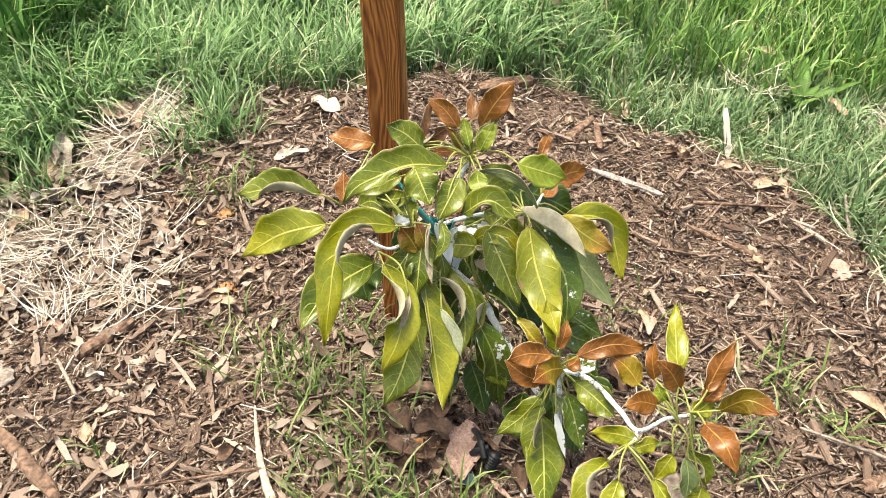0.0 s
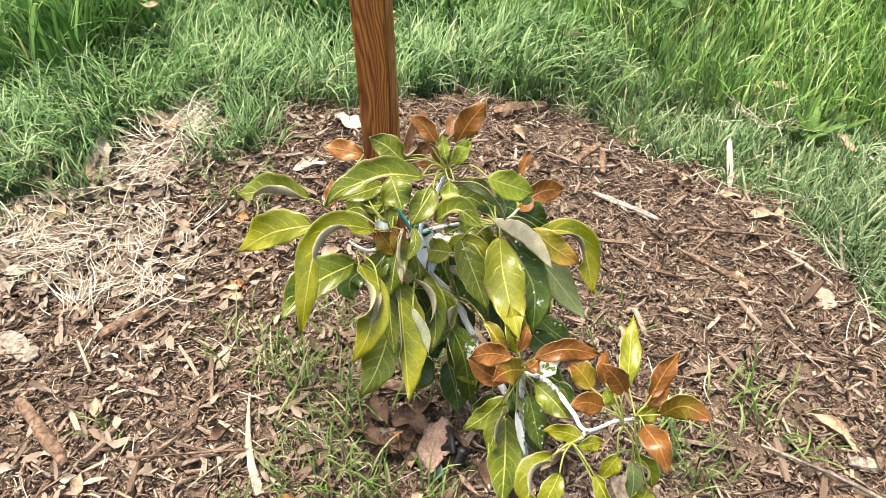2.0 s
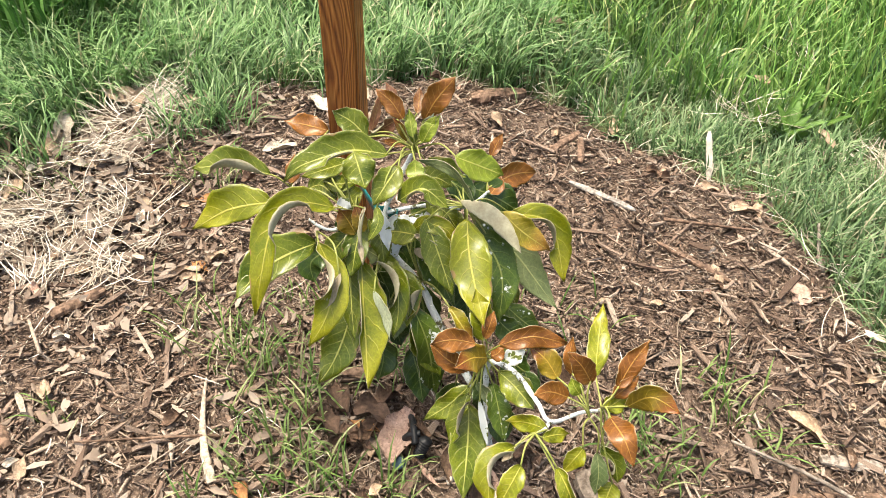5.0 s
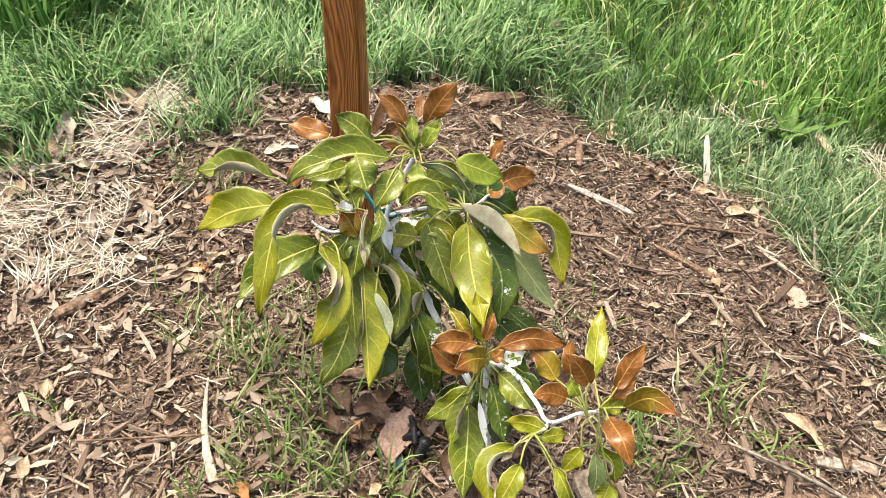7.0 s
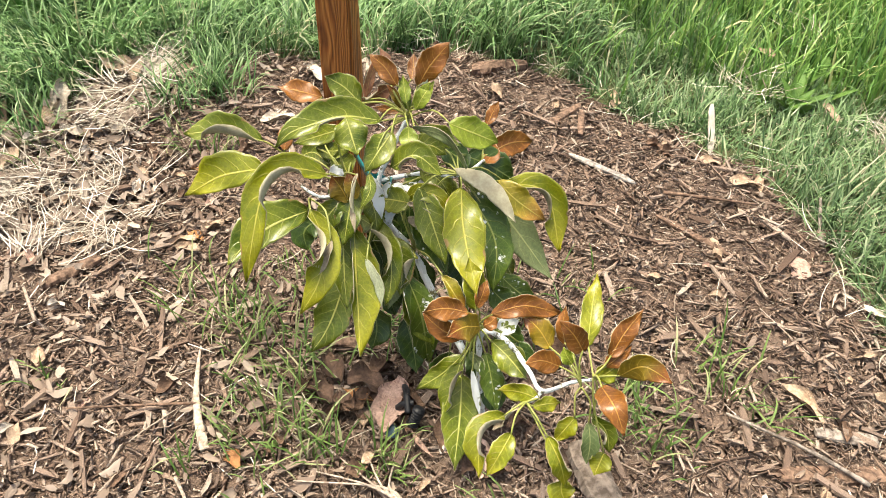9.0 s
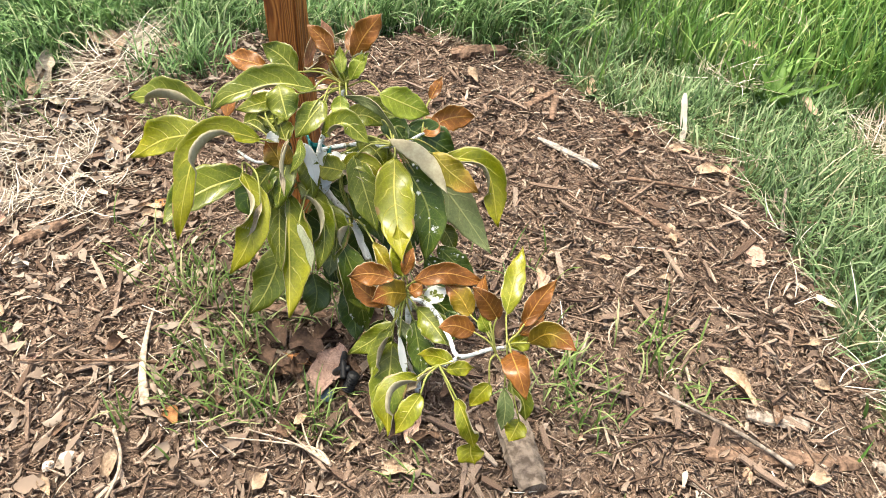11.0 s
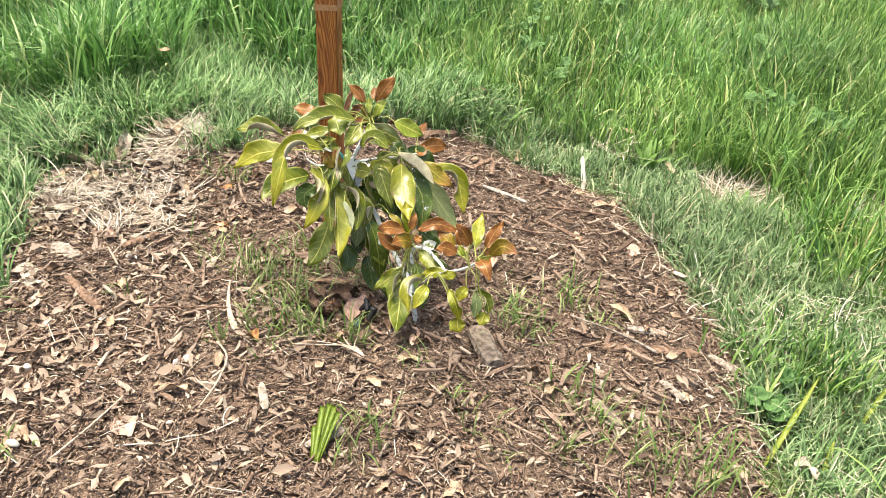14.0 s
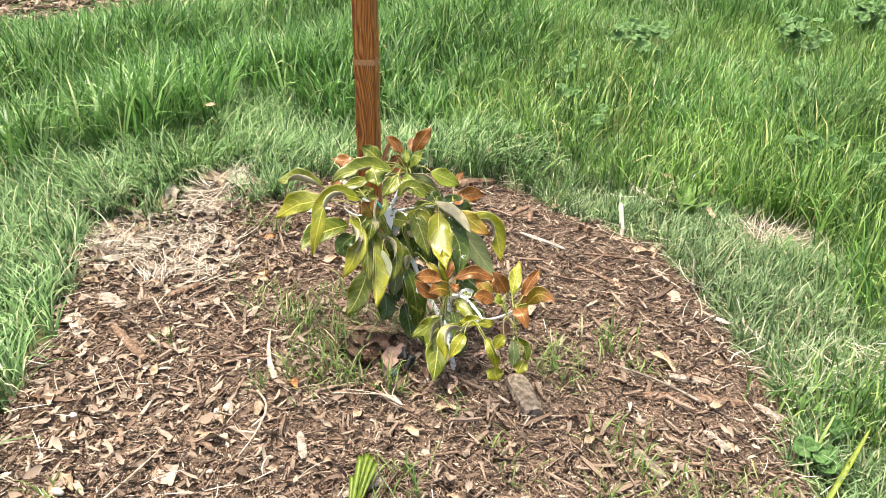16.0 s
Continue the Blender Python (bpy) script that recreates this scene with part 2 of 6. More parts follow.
DEAD = {
    "tan": dead_leaf_material("dead_leaf_tan", (0.3, 0.205, 0.135), (0.44, 0.33, 0.235)),
    "cream": dead_leaf_material("dead_leaf_cream", (0.45, 0.38, 0.295), (0.6, 0.52, 0.42)),
    "brown": dead_leaf_material("dead_leaf_brown", (0.075, 0.045, 0.03), (0.165, 0.1, 0.066)),
    "pink": dead_leaf_material("dead_leaf_pinkish", (0.4, 0.25, 0.19), (0.54, 0.37, 0.29)),
    "orange": dead_leaf_material("dead_leaf_orange", (0.28, 0.125, 0.05), (0.4, 0.2, 0.08)),
    "grey": dead_leaf_material("dead_leaf_grey", (0.42, 0.37, 0.31), (0.57, 0.51, 0.435)),
}


def wood_material(name, dark, light, rings=120.0, rough=0.65, along=3.0, spec=0.35):
    m, nt, b = material(name, rough, spec)
    p = stretched(nt, place(nt), rings, rings, along)
    f = noise_of(nt, p, 1.0, 5, 0.6, 0.3)
    col = ramp(nt, f, (0.38, dark), (0.5, tuple((x + y) / 2 for x, y in zip(dark, light))), (0.62, light))
    col = blend(nt, ramp(nt, noise_of(nt, place(nt), 14, 3), (0.35, 0.0), (0.75, 0.5)), col, tuple(c * 0.7 for c in dark))
    nt.links.new(col, b.inputs["Base Color"])
    relief(nt, b, f, 0.7, 0.004)
    return m


def post_material():
    m, nt, b = material("stained_post_wood", 0.55, 0.4)
    p = place(nt)
    sep = put(nt, "ShaderNodeSeparateXYZ", p)
    warp = noise_of(nt, stretched(nt, p, 16, 16, 2.4), 1.0, 3)
    x = maths(nt, 'ADD', maths(nt, 'MULTIPLY', sep.outputs[0], 150.0), maths(nt, 'MULTIPLY', warp, 16.0))
    x = maths(nt, 'ADD', x, maths(nt, 'MULTIPLY', sep.outputs[1], 60.0))
    line = maths(nt, 'ABSOLUTE', maths(nt, 'SUBTRACT', maths(nt, 'FRACT', x), 0.5))
    fibre = noise_of(nt, stretched(nt, p, 420, 420, 9), 1.0, 4, 0.6)
    grain = maths(nt, 'ADD', maths(nt, 'MULTIPLY', line, 1.05), maths(nt, 'MULTIPLY', fibre, 0.55))
    col = ramp(nt, grain, (0.22, (0.09, 0.023, 0.006)), (0.45, (0.29, 0.09, 0.018)), (0.82, (0.53, 0.215, 0.055)))
    stain = noise_of(nt, stretched(nt, p, 14, 14, 4), 1.0, 4)
    col = blend(nt, ramp(nt, stain, (0.45, 0.0), (0.8, 0.5)), col, (0.18, 0.052, 0.014))
    streak = noise_of(nt, stretched(nt, p, 70, 70, 2.2), 1.0, 3)
    col = blend(nt, ramp(nt, streak, (0.54, 0.0), (0.7, 0.4)), col, (0.12, 0.035, 0.011))
    fleck = noise_of(nt, stretched(nt, p, 160, 160, 45), 1.0, 2)
    col = blend(nt, ramp(nt, fleck, (0.75, 0.0), (0.8, 0.6)), col, (0.55, 0.4, 0.24))
    nt.links.new(col, b.inputs["Base Color"])
    relief(nt, b, grain, 0.6, 0.003)
    return m


POST = post_material()
POST_WORN = plain("worn_post_wood", (0.28, 0.1, 0.03), (0.5, 0.29, 0.15), 90, 0.75)
BARK_GREY = wood_material("weathered_wood_grey", (0.12, 0.095, 0.075), (0.37, 0.315, 0.265), 90, 0.85, 9)
BLOCK_WOOD = wood_material("rotting_wood_grey_brown", (0.1, 0.075, 0.055), (0.3, 0.24, 0.19), 90, 0.9, 9)
BARK_WHITE = wood_material("bleached_wood_white", (0.17, 0.145, 0.125), (0.44, 0.405, 0.36), 90, 0.9, 9)
BARK_BROWN = wood_material("bark_brown", (0.07, 0.04, 0.025), (0.25, 0.16, 0.11), 90, 0.85, 9)
STICK_PALE = wood_material("bare_stick_pale", (0.27, 0.205, 0.155), (0.54, 0.455, 0.365), 150, 0.75, 9)
STONE = plain("pale_stone", (0.4, 0.35, 0.29), (0.62, 0.57, 0.5), 60, 0.8)


def soil_material():
    m, nt, b = material("soil", 0.95, 0.2)
    p = place(nt)
    f = maths(nt, 'ADD', maths(nt, 'MULTIPLY', noise_of(nt, p, 3, 5), 0.5), maths(nt, 'MULTIPLY', noise_of(nt, p, 60, 5), 0.5))
    col = ramp(nt, f, (0.3, (0.04, 0.05, 0.02)), (0.5, (0.075, 0.085, 0.036)), (0.7, (0.14, 0.13, 0.07)))
    nt.links.new(col, b.inputs["Base Color"])
    relief(nt, b, f, 0.8, 0.02)
    return m


def bed_material():
    m, nt, b = material("mulch_bed_fines", 0.95, 0.2)
    p = place(nt)
    f = maths(nt, 'ADD', maths(nt, 'MULTIPLY', noise_of(nt, p, 9, 5), 0.4), maths(nt, 'MULTIPLY', noise_of(nt, p, 260, 5, 0.75), 0.6))
    col = ramp(nt, f, (0.35, (0.095, 0.064, 0.048)), (0.5, (0.165, 0.115, 0.087)), (0.66, (0.24, 0.176, 0.135)))
    nt.links.new(col, b.inputs["Base Color"])
    relief(nt, b, f, 1.0, 0.008)
    return m


# ---- the lie of the land ----
def ground_z(x, y):
    x, y = np.asarray(x, float), np.asarray(y, float)
    z = -0.03 + 0.07 * np.exp(-((x + 0.78) ** 2 + (y - 1.5) ** 2) / 0.2)
    z = z + 0.06 * np.exp(-((x - 0.15) ** 2 + (y - 1.85) ** 2) / 0.12)
    z = z + 0.02 * np.exp(-((x - 0.45) ** 2 + (y - 1.0) ** 2) / 0.12)
    s = np.clip((x - 0.7) / 0.45, 0, 1)
    z = z - 0.045 * s * s * (3 - 2 * s)
    z = z + 0.05 * np.clip((y - 1.9) / 1.2, 0, 1) + 0.006 * np.sin(3.1 * x + 1.3 * y) * np.cos(2.3 * y - x)
    return z


BED = np.array([(-0.72, 0.12), (-0.78, 0.45), (-0.84, 0.75), (-0.95, 1.08), (-0.9, 1.32), (-0.75, 1.5), (-0.62, 1.69), (-0.3, 1.77),
                (-0.05, 1.79), (0.2, 1.775), (0.36, 1.645), (0.58, 1.56), (0.73, 1.43), (0.85, 1.12), (0.88, 0.93), (0.93, 0.72),
                (0.94, 0.5), (0.96, 0.2), (0.9, -0.3), (0.4, -0.62), (-0.2, -0.6), (-0.6, -0.3)])


def bed_depth(x, y):
    """How far inside the mulch bed a place lies, in metres; outside it is negative."""
    x, y = np.asarray(x, float), np.asarray(y, float)
    wob = 0.02 * np.sin(17 * x + 5 * y) + 0.016 * np.sin(29 * y - 11 * x) + 0.012 * np.sin(53 * x + 37 * y)
    far, inside = np.full(x.shape, 1e9), np.zeros(x.shape, bool)
    for (ax, ay), (bx, by) in zip(BED, np.roll(BED, -1, 0)):
        t = np.clip(((x - ax) * (bx - ax) + (y - ay) * (by - ay)) / ((bx - ax) ** 2 + (by - ay) ** 2), 0, 1)
        far = np.minimum(far, np.hypot(x - ax - t * (bx - ax), y - ay - t * (by - ay)))
        inside ^= ((ay > y) != (by > y)) & (x < (bx - ax) * (y - ay) / (by - ay + 1e-12) + ax)
    return np.where(inside, far, -far) + wob


def far_edge(x, y):
    """How far beyond the grass, on the bare litter behind, a place lies."""
    x, y = np.asarray(x, float), np.asarray(y, float)
    return np.where(x < -0.3, y - 3.42 - 1.08 * (x + 2.7) + 0.1 * np.sin(5 * x), -9.0)


def bare_far(x, y):
    return far_edge(x, y) > 0


# ---- mesh helpers ----
def mesh_from(name, verts, faces, mats, smooth=False, mat_ids=None):
    me = bpy.data.meshes.new(name)
    me.from_pydata([tuple(v) for v in verts], [], [tuple(f) for f in faces])
    for m in mats:
        me.materials.append(m)
    if mat_ids is not None:
        me.polygons.foreach_set("material_index", np.array(mat_ids, np.int32))
    if smooth:
        me.polygons.foreach_set("use_smooth", np.ones(len(me.polygons), bool))
    me.update()
    return me


def fast_mesh(name, verts, quads, mat, smooth=False):
    """A mesh from big arrays of vertices and four-cornered faces."""
    verts, quads = np.asarray(verts, np.float32).reshape(-1, 3), np.asarray(quads, np.int32).reshape(-1, 4)
    me = bpy.data.meshes.new(name)
    me.vertices.add(len(verts))
    me.vertices.foreach_set("co", verts.ravel())
    me.loops.add(quads.size)
    me.loops.foreach_set("vertex_index", quads.ravel())
    me.polygons.add(len(quads))
    me.polygons.foreach_set("loop_start", np.arange(0, quads.size, 4, dtype=np.int32))
    me.materials.append(mat)
    me.update(calc_edges=True)
    if smooth:
        me.polygons.foreach_set("use_smooth", np.ones(len(quads), bool))
    return me


def part(name, me, parent, label="", m=None):
    ob = new(name, me)
    ob.parent = parent
    if m is not None:
        ob.matrix_basis = m
    return tagged(ob, label)


def tube_mesh(name, points, r0, r1, mat, sides=8, bumps=0.0, steps=6):
    """A tapering tube through the points, closed at both ends."""
    pts = [Vector(p) for p in points]
    fine = []
    for i in range(len(pts) - 1):
        a, b, c, d = pts[max(i - 1, 0)], pts[i], pts[i + 1], pts[min(i + 2, len(pts) - 1)]
        for k in range(steps):
            t = k / steps
            fine.append(0.5 * ((2 * b) + (c - a) * t + (2 * a - 5 * b + 4 * c - d) * t * t + (3 * b - a - 3 * c + d) * t ** 3))
    fine.append(pts[-1])
    verts, faces, n = [], [], len(fine)
    for i, p in enumerate(fine):
        d = (fine[min(i + 1, n - 1)] - fine[max(i - 1, 0)]).normalized()
        s = d.orthogonal().normalized() if i == 0 else (s - d * s.dot(d)).normalized()
        w = d.cross(s)
        r = r0 + (r1 - r0) * i / (n - 1)
        for k in range(sides):
            a = 2 * math.pi * k / sides
            q = r * (1 + bumps * noise.noise(p * 90 + Vector((k, 0, 0))))
            verts.append(p + q * (math.cos(a) * s + math.sin(a) * w))
    for i in range(n - 1):
        for k in range(sides):
            faces.append((i * sides + k, i * sides + (k + 1) % sides, (i + 1) * sides + (k + 1) % sides, (i + 1) * sides + k))
    faces += [tuple(range(sides))[::-1], tuple(range((n - 1) * sides, n * sides))]
    return mesh_from(name, verts, faces, [mat], True)


# ---- ground ----
def build_ground():
    xs = np.concatenate([[-90, -40, -18, -9, -6], np.linspace(-4.4, 4.4, 89), [6, 9, 18, 40, 90]])
    ys = np.concatenate([[-90, -40, -18, -8, -4], np.linspace(-2, 7.6, 97), [9, 13, 22, 45, 90]])
    gx, gy = np.meshgrid(xs, ys)
    gz = ground_z(gx, gy)
    nx, ny = len(xs), len(ys)
    i, j = np.meshgrid(np.arange(nx - 1), np.arange(ny - 1))
    q = np.stack([j * nx + i, j * nx + i + 1, (j + 1) * nx + i + 1, (j + 1) * nx + i], -1)
    ob = new("ground", fast_mesh("ground", np.stack([gx, gy, gz], -1), q, soil_material(), True))
    tagged(ob, "dark soil and thatch under a grassy yard", "ground", kind="structure")


def bed_bump(x, y):
    """Small heaps and hollows of the loose mulch."""
    return 0.006 * np.sin(41 * x + 13 * y) * np.sin(37 * y - 9 * x) + 0.004 * np.sin(83 * x) * np.sin(71 * y + 3 * x)


def build_bed():
    xs, ys = np.arange(-1.02, 1.04, 0.02), np.arange(-0.7, 1.96, 0.02)
    gx, gy = np.meshgrid(xs, ys)
    d = bed_depth(gx, gy)
    lift = 0.004 + 0.02 * np.clip(d / 0.12, -0.4, 1)
    gz = ground_z(gx, gy) + lift + bed_bump(gx, gy) * (d > 0)
    nx, ny = len(xs), len(ys)
    i, j = np.meshgrid(np.arange(nx - 1), np.arange(ny - 1))
    q = np.stack([j * nx + i, j * nx + i + 1, (j + 1) * nx + i + 1, (j + 1) * nx + i], -1).reshape(-1, 4)
    q = q[(d.ravel()[q] > -0.03).all(1)]
    ob = new("mulch_bed", fast_mesh("mulch_bed", np.stack([gx, gy, gz], -1), q, bed_material(), True))
    return tagged(ob, "low bed of brown shredded wood mulch round the young tree", "mulch bed", kind="structure")


def bed_z(x, y):
    d = bed_depth(x, y)
    return ground_z(x, y) + np.where(d > -0.03, 0.004 + 0.02 * np.clip(d / 0.12, -0.4, 1) + bed_bump(x, y) * (d > 0), 0.0)


build_ground()
bed = build_bed()

# ---- post ----
def build_post():
    """A sawn post with eased corners, worn round the middle where a tie rubbed it."""
    post = tagged(new("wooden_post"), "orange-brown stained wooden stake standing behind the young tree", "post")
    post.matrix_world = pose(-0.078, 0.998, -0.06, 2.3, 0.2, -7)
    bm = bmesh.new()
    bmesh.ops.create_cube(bm, size=1)
    bmesh.ops.scale(bm, vec=(0.051, 0.046, 1.75), verts=bm.verts)
    bmesh.ops.translate(bm, vec=(0, 0, 0.875), verts=bm.verts)
    bmesh.ops.bevel(bm, geom=[e for e in bm.edges], offset=0.004, segments=3, affect='EDGES')
    long_edges = [e for e in bm.edges if e.calc_length() > 1]
    bmesh.ops.subdivide_edges(bm, edges=long_edges, cuts=40, use_grid_fill=True)
    for v in bm.verts:
        n = noise.noise(Vector((v.co.x * 30, v.co.y * 30, v.co.z * 5)))
        v.co.x *= 1 + 0.03 * n
        v.co.y *= 1 + 0.03 * n
    me = bpy.data.meshes.new("shaft")
    bm.to_mesh(me)
    bm.free()
    me.materials.append(POST)
    part("shaft", me, post)
    ring = []
    faces = []
    for k in range(2):
        for sx, sy in ((-1, -1), (1, -1), (1, 1), (-1, 1)):
            ring.append((sx * 0.0265, sy * 0.0242, 0.718 + 0.014 * k + 0.002 * sx))
    for a in range(4):
        faces.append((a, (a + 1) % 4, 4 + (a + 1) % 4, 4 + a))
    part("worn_band", mesh_from("worn_band", ring, faces, [POST_WORN]), post, "pale rubbed band round the stake")


build_post()

# ---- young tree ----
tree = tagged(new("young_tree"), "young avocado tree with drooping glossy leaves and whitewashed stems", "tree")
tree.location = (0.179, 0.667, -0.02)
TREE_BASE = Vector(tree.location)
FACE = Vector((0.1, -0.72, 0.68)).normalized()


def limb(name, points, r0, r1):
    pts = [Vector(p) - TREE_BASE for p in points]
    part(name, tube_mesh(name, pts, r0, r1, LIMEWASH, 9, 0.55), tree, "whitewashed")


leaf_dice = random.Random(7)


def midrib(pts, n):
    """n + 1 evenly spaced places along a smooth line through the points."""
    fine = []
    for i in range(len(pts) - 1):
        a, b, c, d = 2 * pts[0] - pts[1] if i == 0 else pts[i - 1], pts[i], pts[i + 1], pts[i + 2] if i + 2 < len(pts) else 2 * pts[-1] - pts[-2]
        for k in range(12):
            t = k / 12
            fine.append(0.5 * ((2 * b) + (c - a) * t + (2 * a - 5 * b + 4 * c - d) * t * t + (3 * b - a - 3 * c + d) * t ** 3))
    fine.append(pts[-1])
    run = [0.0]
    for p, q in zip(fine, fine[1:]):
        run.append(run[-1] + (q - p).length)
    out, j = [], 0
    for i in range(n + 1):
        want = run[-1] * i / n
        while j < len(run) - 2 and run[j + 1] < want:
            j += 1
        out.append(fine[j].lerp(fine[j + 1], (want - run[j]) / max(run[j + 1] - run[j], 1e-9)))
    return out


def leaf(kind, node, base, mid, tip, width, roll, rise_a=0.0, rise_b=0.0, half=(1.0, 1.0), curl=None):
    """One leaf: a folded, wavy blade with a pale underside, on a stalk from its node.
    half: how wide each side of the midrib is; curl: how far along the blade its sides roll up most."""
    mids = mid if isinstance(mid[0], tuple) else (mid,)
    placed = isinstance(mid[0], tuple)
    base, tip, node = (Vector(p) - TREE_BASE for p in (base, tip, node))
    pts = [base] + [Vector(p) - TREE_BASE for p in mids] + [tip]
    mid = pts[1]
    rows, cols = 20, 12
    top, uvs = [], []
    rise_a = rise_a or leaf_dice.uniform(0.25, 0.7)
    rise_b = rise_b or leaf_dice.uniform(0.25, 0.7)
    wave, ph = leaf_dice.uniform(0.06, 0.14), leaf_dice.uniform(0, 6)
    twist = radians(leaf_dice.uniform(-14, 14) if placed else leaf_dice.uniform(-34, 34))
    peak = leaf_dice.uniform(0.4, 0.5)
    under = []
    line = midrib(pts, rows)
    for i in range(rows + 1):
        t = i / rows
        c = line[i]
        g = (line[min(i + 1, rows)] - line[max(i - 1, 0)]).normalized()
        n = FACE - g * FACE.dot(g)
        n = (Matrix.Rotation(radians(roll) + twist * (t - 0.3), 3, g) @ n).normalized()
        s = g.cross(n)
        e = math.log(0.5) / math.log(peak)
        w = 0.5 * width * max(math.sin(math.pi * t ** e), 0.0) ** (0.7 + 0.3 * t)
        w = max(w, 0.0007)
        swell = 0.35 + 0.65 * math.sin(math.pi * min(1.15 * t + 0.05, 1))
        if curl is not None:
            swell = 0.12 + 0.88 * math.exp(-((t - curl) / 0.26) ** 2)
        ragged = 1 + 0.045 * math.sin(ph + 23 * t) + 0.03 * math.sin(2 * ph + 47 * t)
        for k in range(cols + 1):
            a = 2 * k / cols - 1
            side = 1 if a > 0 else -1
            turn = (rise_a if a > 0 else rise_b) * swell
            ww = w * ragged * (half[0] if a > 0 else half[1])
            across = h = bend_now = 0.0
            power = 0.4 if turn > 1.6 else 1.4
            for q in range(round(abs(a) * cols / 2)):
                bend_now = turn * ((q + 0.5) * 2 / cols) ** power
                across += ww * math.cos(bend_now) * 2 / cols
                h += ww * math.sin(bend_now) * 2 / cols
            h += wave * width * a * a * math.sin(ph + 11 * t + (1.7 if a > 0 else 0))
            p = c + s * (across * side) + n * h
            top.append(p)
            under.append(p - (n * math.cos(bend_now) - s * (side * math.sin(bend_now))) * 0.0009)
            uvs.append((k / cols, t))
    m, verts, faces, ids = len(top), top + under, [], []
    for i in range(rows):
        for k in range(cols):
            a = i * (cols + 1) + k
            f = (a, a + cols + 1, a + cols + 2, a + 1)
            faces += [f, tuple(v + m for v in f[::-1])]
            ids += [0, 1]
    edge = [k for k in range(cols + 1)] + [i * (cols + 1) + cols for i in range(1, rows + 1)]
    edge += [rows * (cols + 1) + k for k in range(cols - 1, -1, -1)] + [i * (cols + 1) for i in range(rows - 1, 0, -1)]
    for a, b in zip(edge, edge[1:] + edge[:1]):
        faces.append((a, b, b + m, a + m))
        ids.append(1)
    me = mesh_from("leaf", verts, faces, [LEAF[kind], UNDERSIDE], True, ids)
    layer = me.uv_layers.new(name="UVMap")
    idx = np.empty(len(me.loops), np.int32)
    me.loops.foreach_get("vertex_index", idx)
    layer.data.foreach_set("uv", np.array(uvs + uvs, np.float32)[idx].ravel())
    ob = part("leaf", me, tree, LEAF_LABEL.get(kind, ""))
    way = base - node
    if way.length > 0.004:
        mid_p = node + way * 0.5 + Vector((leaf_dice.uniform(-0.12, 0.12), leaf_dice.uniform(-0.1, 0.1), leaf_dice.uniform(0.08, 0.24))) * way.length
        part("leaf_stalk", tube_mesh("leaf_stalk", [node, mid_p, base + (mid - base) * 0.06], 0.0014, 0.0012, PETIOLE, 6, 0.0, 4), ob)


LEAF_LABEL = {"bronze": "bronze young leaf", "bronzeg": "bronze-green young leaf", "rose": "pinkish bronze young leaf", "dry": "dry curled pale leaf",
              "white": "leaf splashed white with paint", "spot": "dark green leaf speckled with white paint", "edge": "yellow-green leaf with scorched edges",
              "lime": "yellow-green leaf", "grey": "greyish green leaf", "under": "leaf turned to its pale underside", "young": "fresh light green leaf"}

nA = (-0.040, 0.790, 0.359)
nA2 = (-0.085, 0.756, 0.355)
nT = (0.037, 0.863, 0.427)
nC = (0.112, 0.824, 0.364)
nC2 = (0.055, 0.789, 0.248)
nD = (0.157, 0.681, 0.210)
nE = (0.223, 0.542, 0.232)
nF = (0.306, 0.580, 0.245)
nF2 = (0.293, 0.577, 0.228)
nB = (-0.140, 0.834, 0.370)
nR = (0.142, 0.894, 0.342)
nX = (0.004, 0.812, 0.291)

limb("trunk", [(0.179, 0.667, 0.001), (0.146, 0.704, 0.103), (0.088, 0.755, 0.185), (0.054, 0.791, 0.235), (0.005, 0.814, 0.286), (-0.004, 0.841, 0.331), (0.015, 0.854, 0.381), (0.035, 0.867, 0.424)], 0.006, 0.0035)
limb("branch", [(0.245, 0.575, 0.215), (0.235, 0.555, 0.223), (0.223, 0.541, 0.231)], 0.0025, 0.002)
limb("branch", [(0.175, 0.666, 0.022), (0.167, 0.659, 0.097), (0.160, 0.669, 0.160), (0.165, 0.677, 0.206), (0.201, 0.652, 0.213), (0.228, 0.607, 0.213), (0.245, 0.575, 0.215), (0.282, 0.592, 0.216), (0.308, 0.580, 0.241)], 0.0048, 0.0022)
limb("branch", [(-0.004, 0.840, 0.330), (0.053, 0.848, 0.342), (0.113, 0.825, 0.362), (0.145, 0.894, 0.342)], 0.0035, 0.002)
limb("branch", [(-0.041, 0.794, 0.349), (-0.063, 0.768, 0.351), (-0.081, 0.764, 0.356), (-0.099, 0.767, 0.367)], 0.003, 0.002)
limb("branch", [(0.004, 0.812, 0.291), (-0.024, 0.801, 0.325), (-0.041, 0.794, 0.356), (-0.056, 0.798, 0.369)], 0.004, 0.003)
leaf("lime", nA, (-0.154, 0.793, 0.371), ((-0.186, 0.789, 0.366), (-0.223, 0.786, 0.354),), (-0.274, 0.782, 0.320), 0.053, 0, 0.0, 0.0, half=(1.26, 0.74))
leaf("green", nB, (-0.164, 0.828, 0.393), ((-0.194, 0.824, 0.402), (-0.224, 0.819, 0.410),), (-0.271, 0.815, 0.403), 0.050, 0, 0.0, 2.9, half=(1.09, 0.91))
leaf("lime", nA, (-0.058, 0.757, 0.398), ((-0.103, 0.735, 0.417), (-0.129, 0.700, 0.401), (-0.139, 0.660, 0.353),), (-0.147, 0.640, 0.301), 0.046, 0, 0.0, 2.6, half=(1.07, 0.93), curl=0.35)
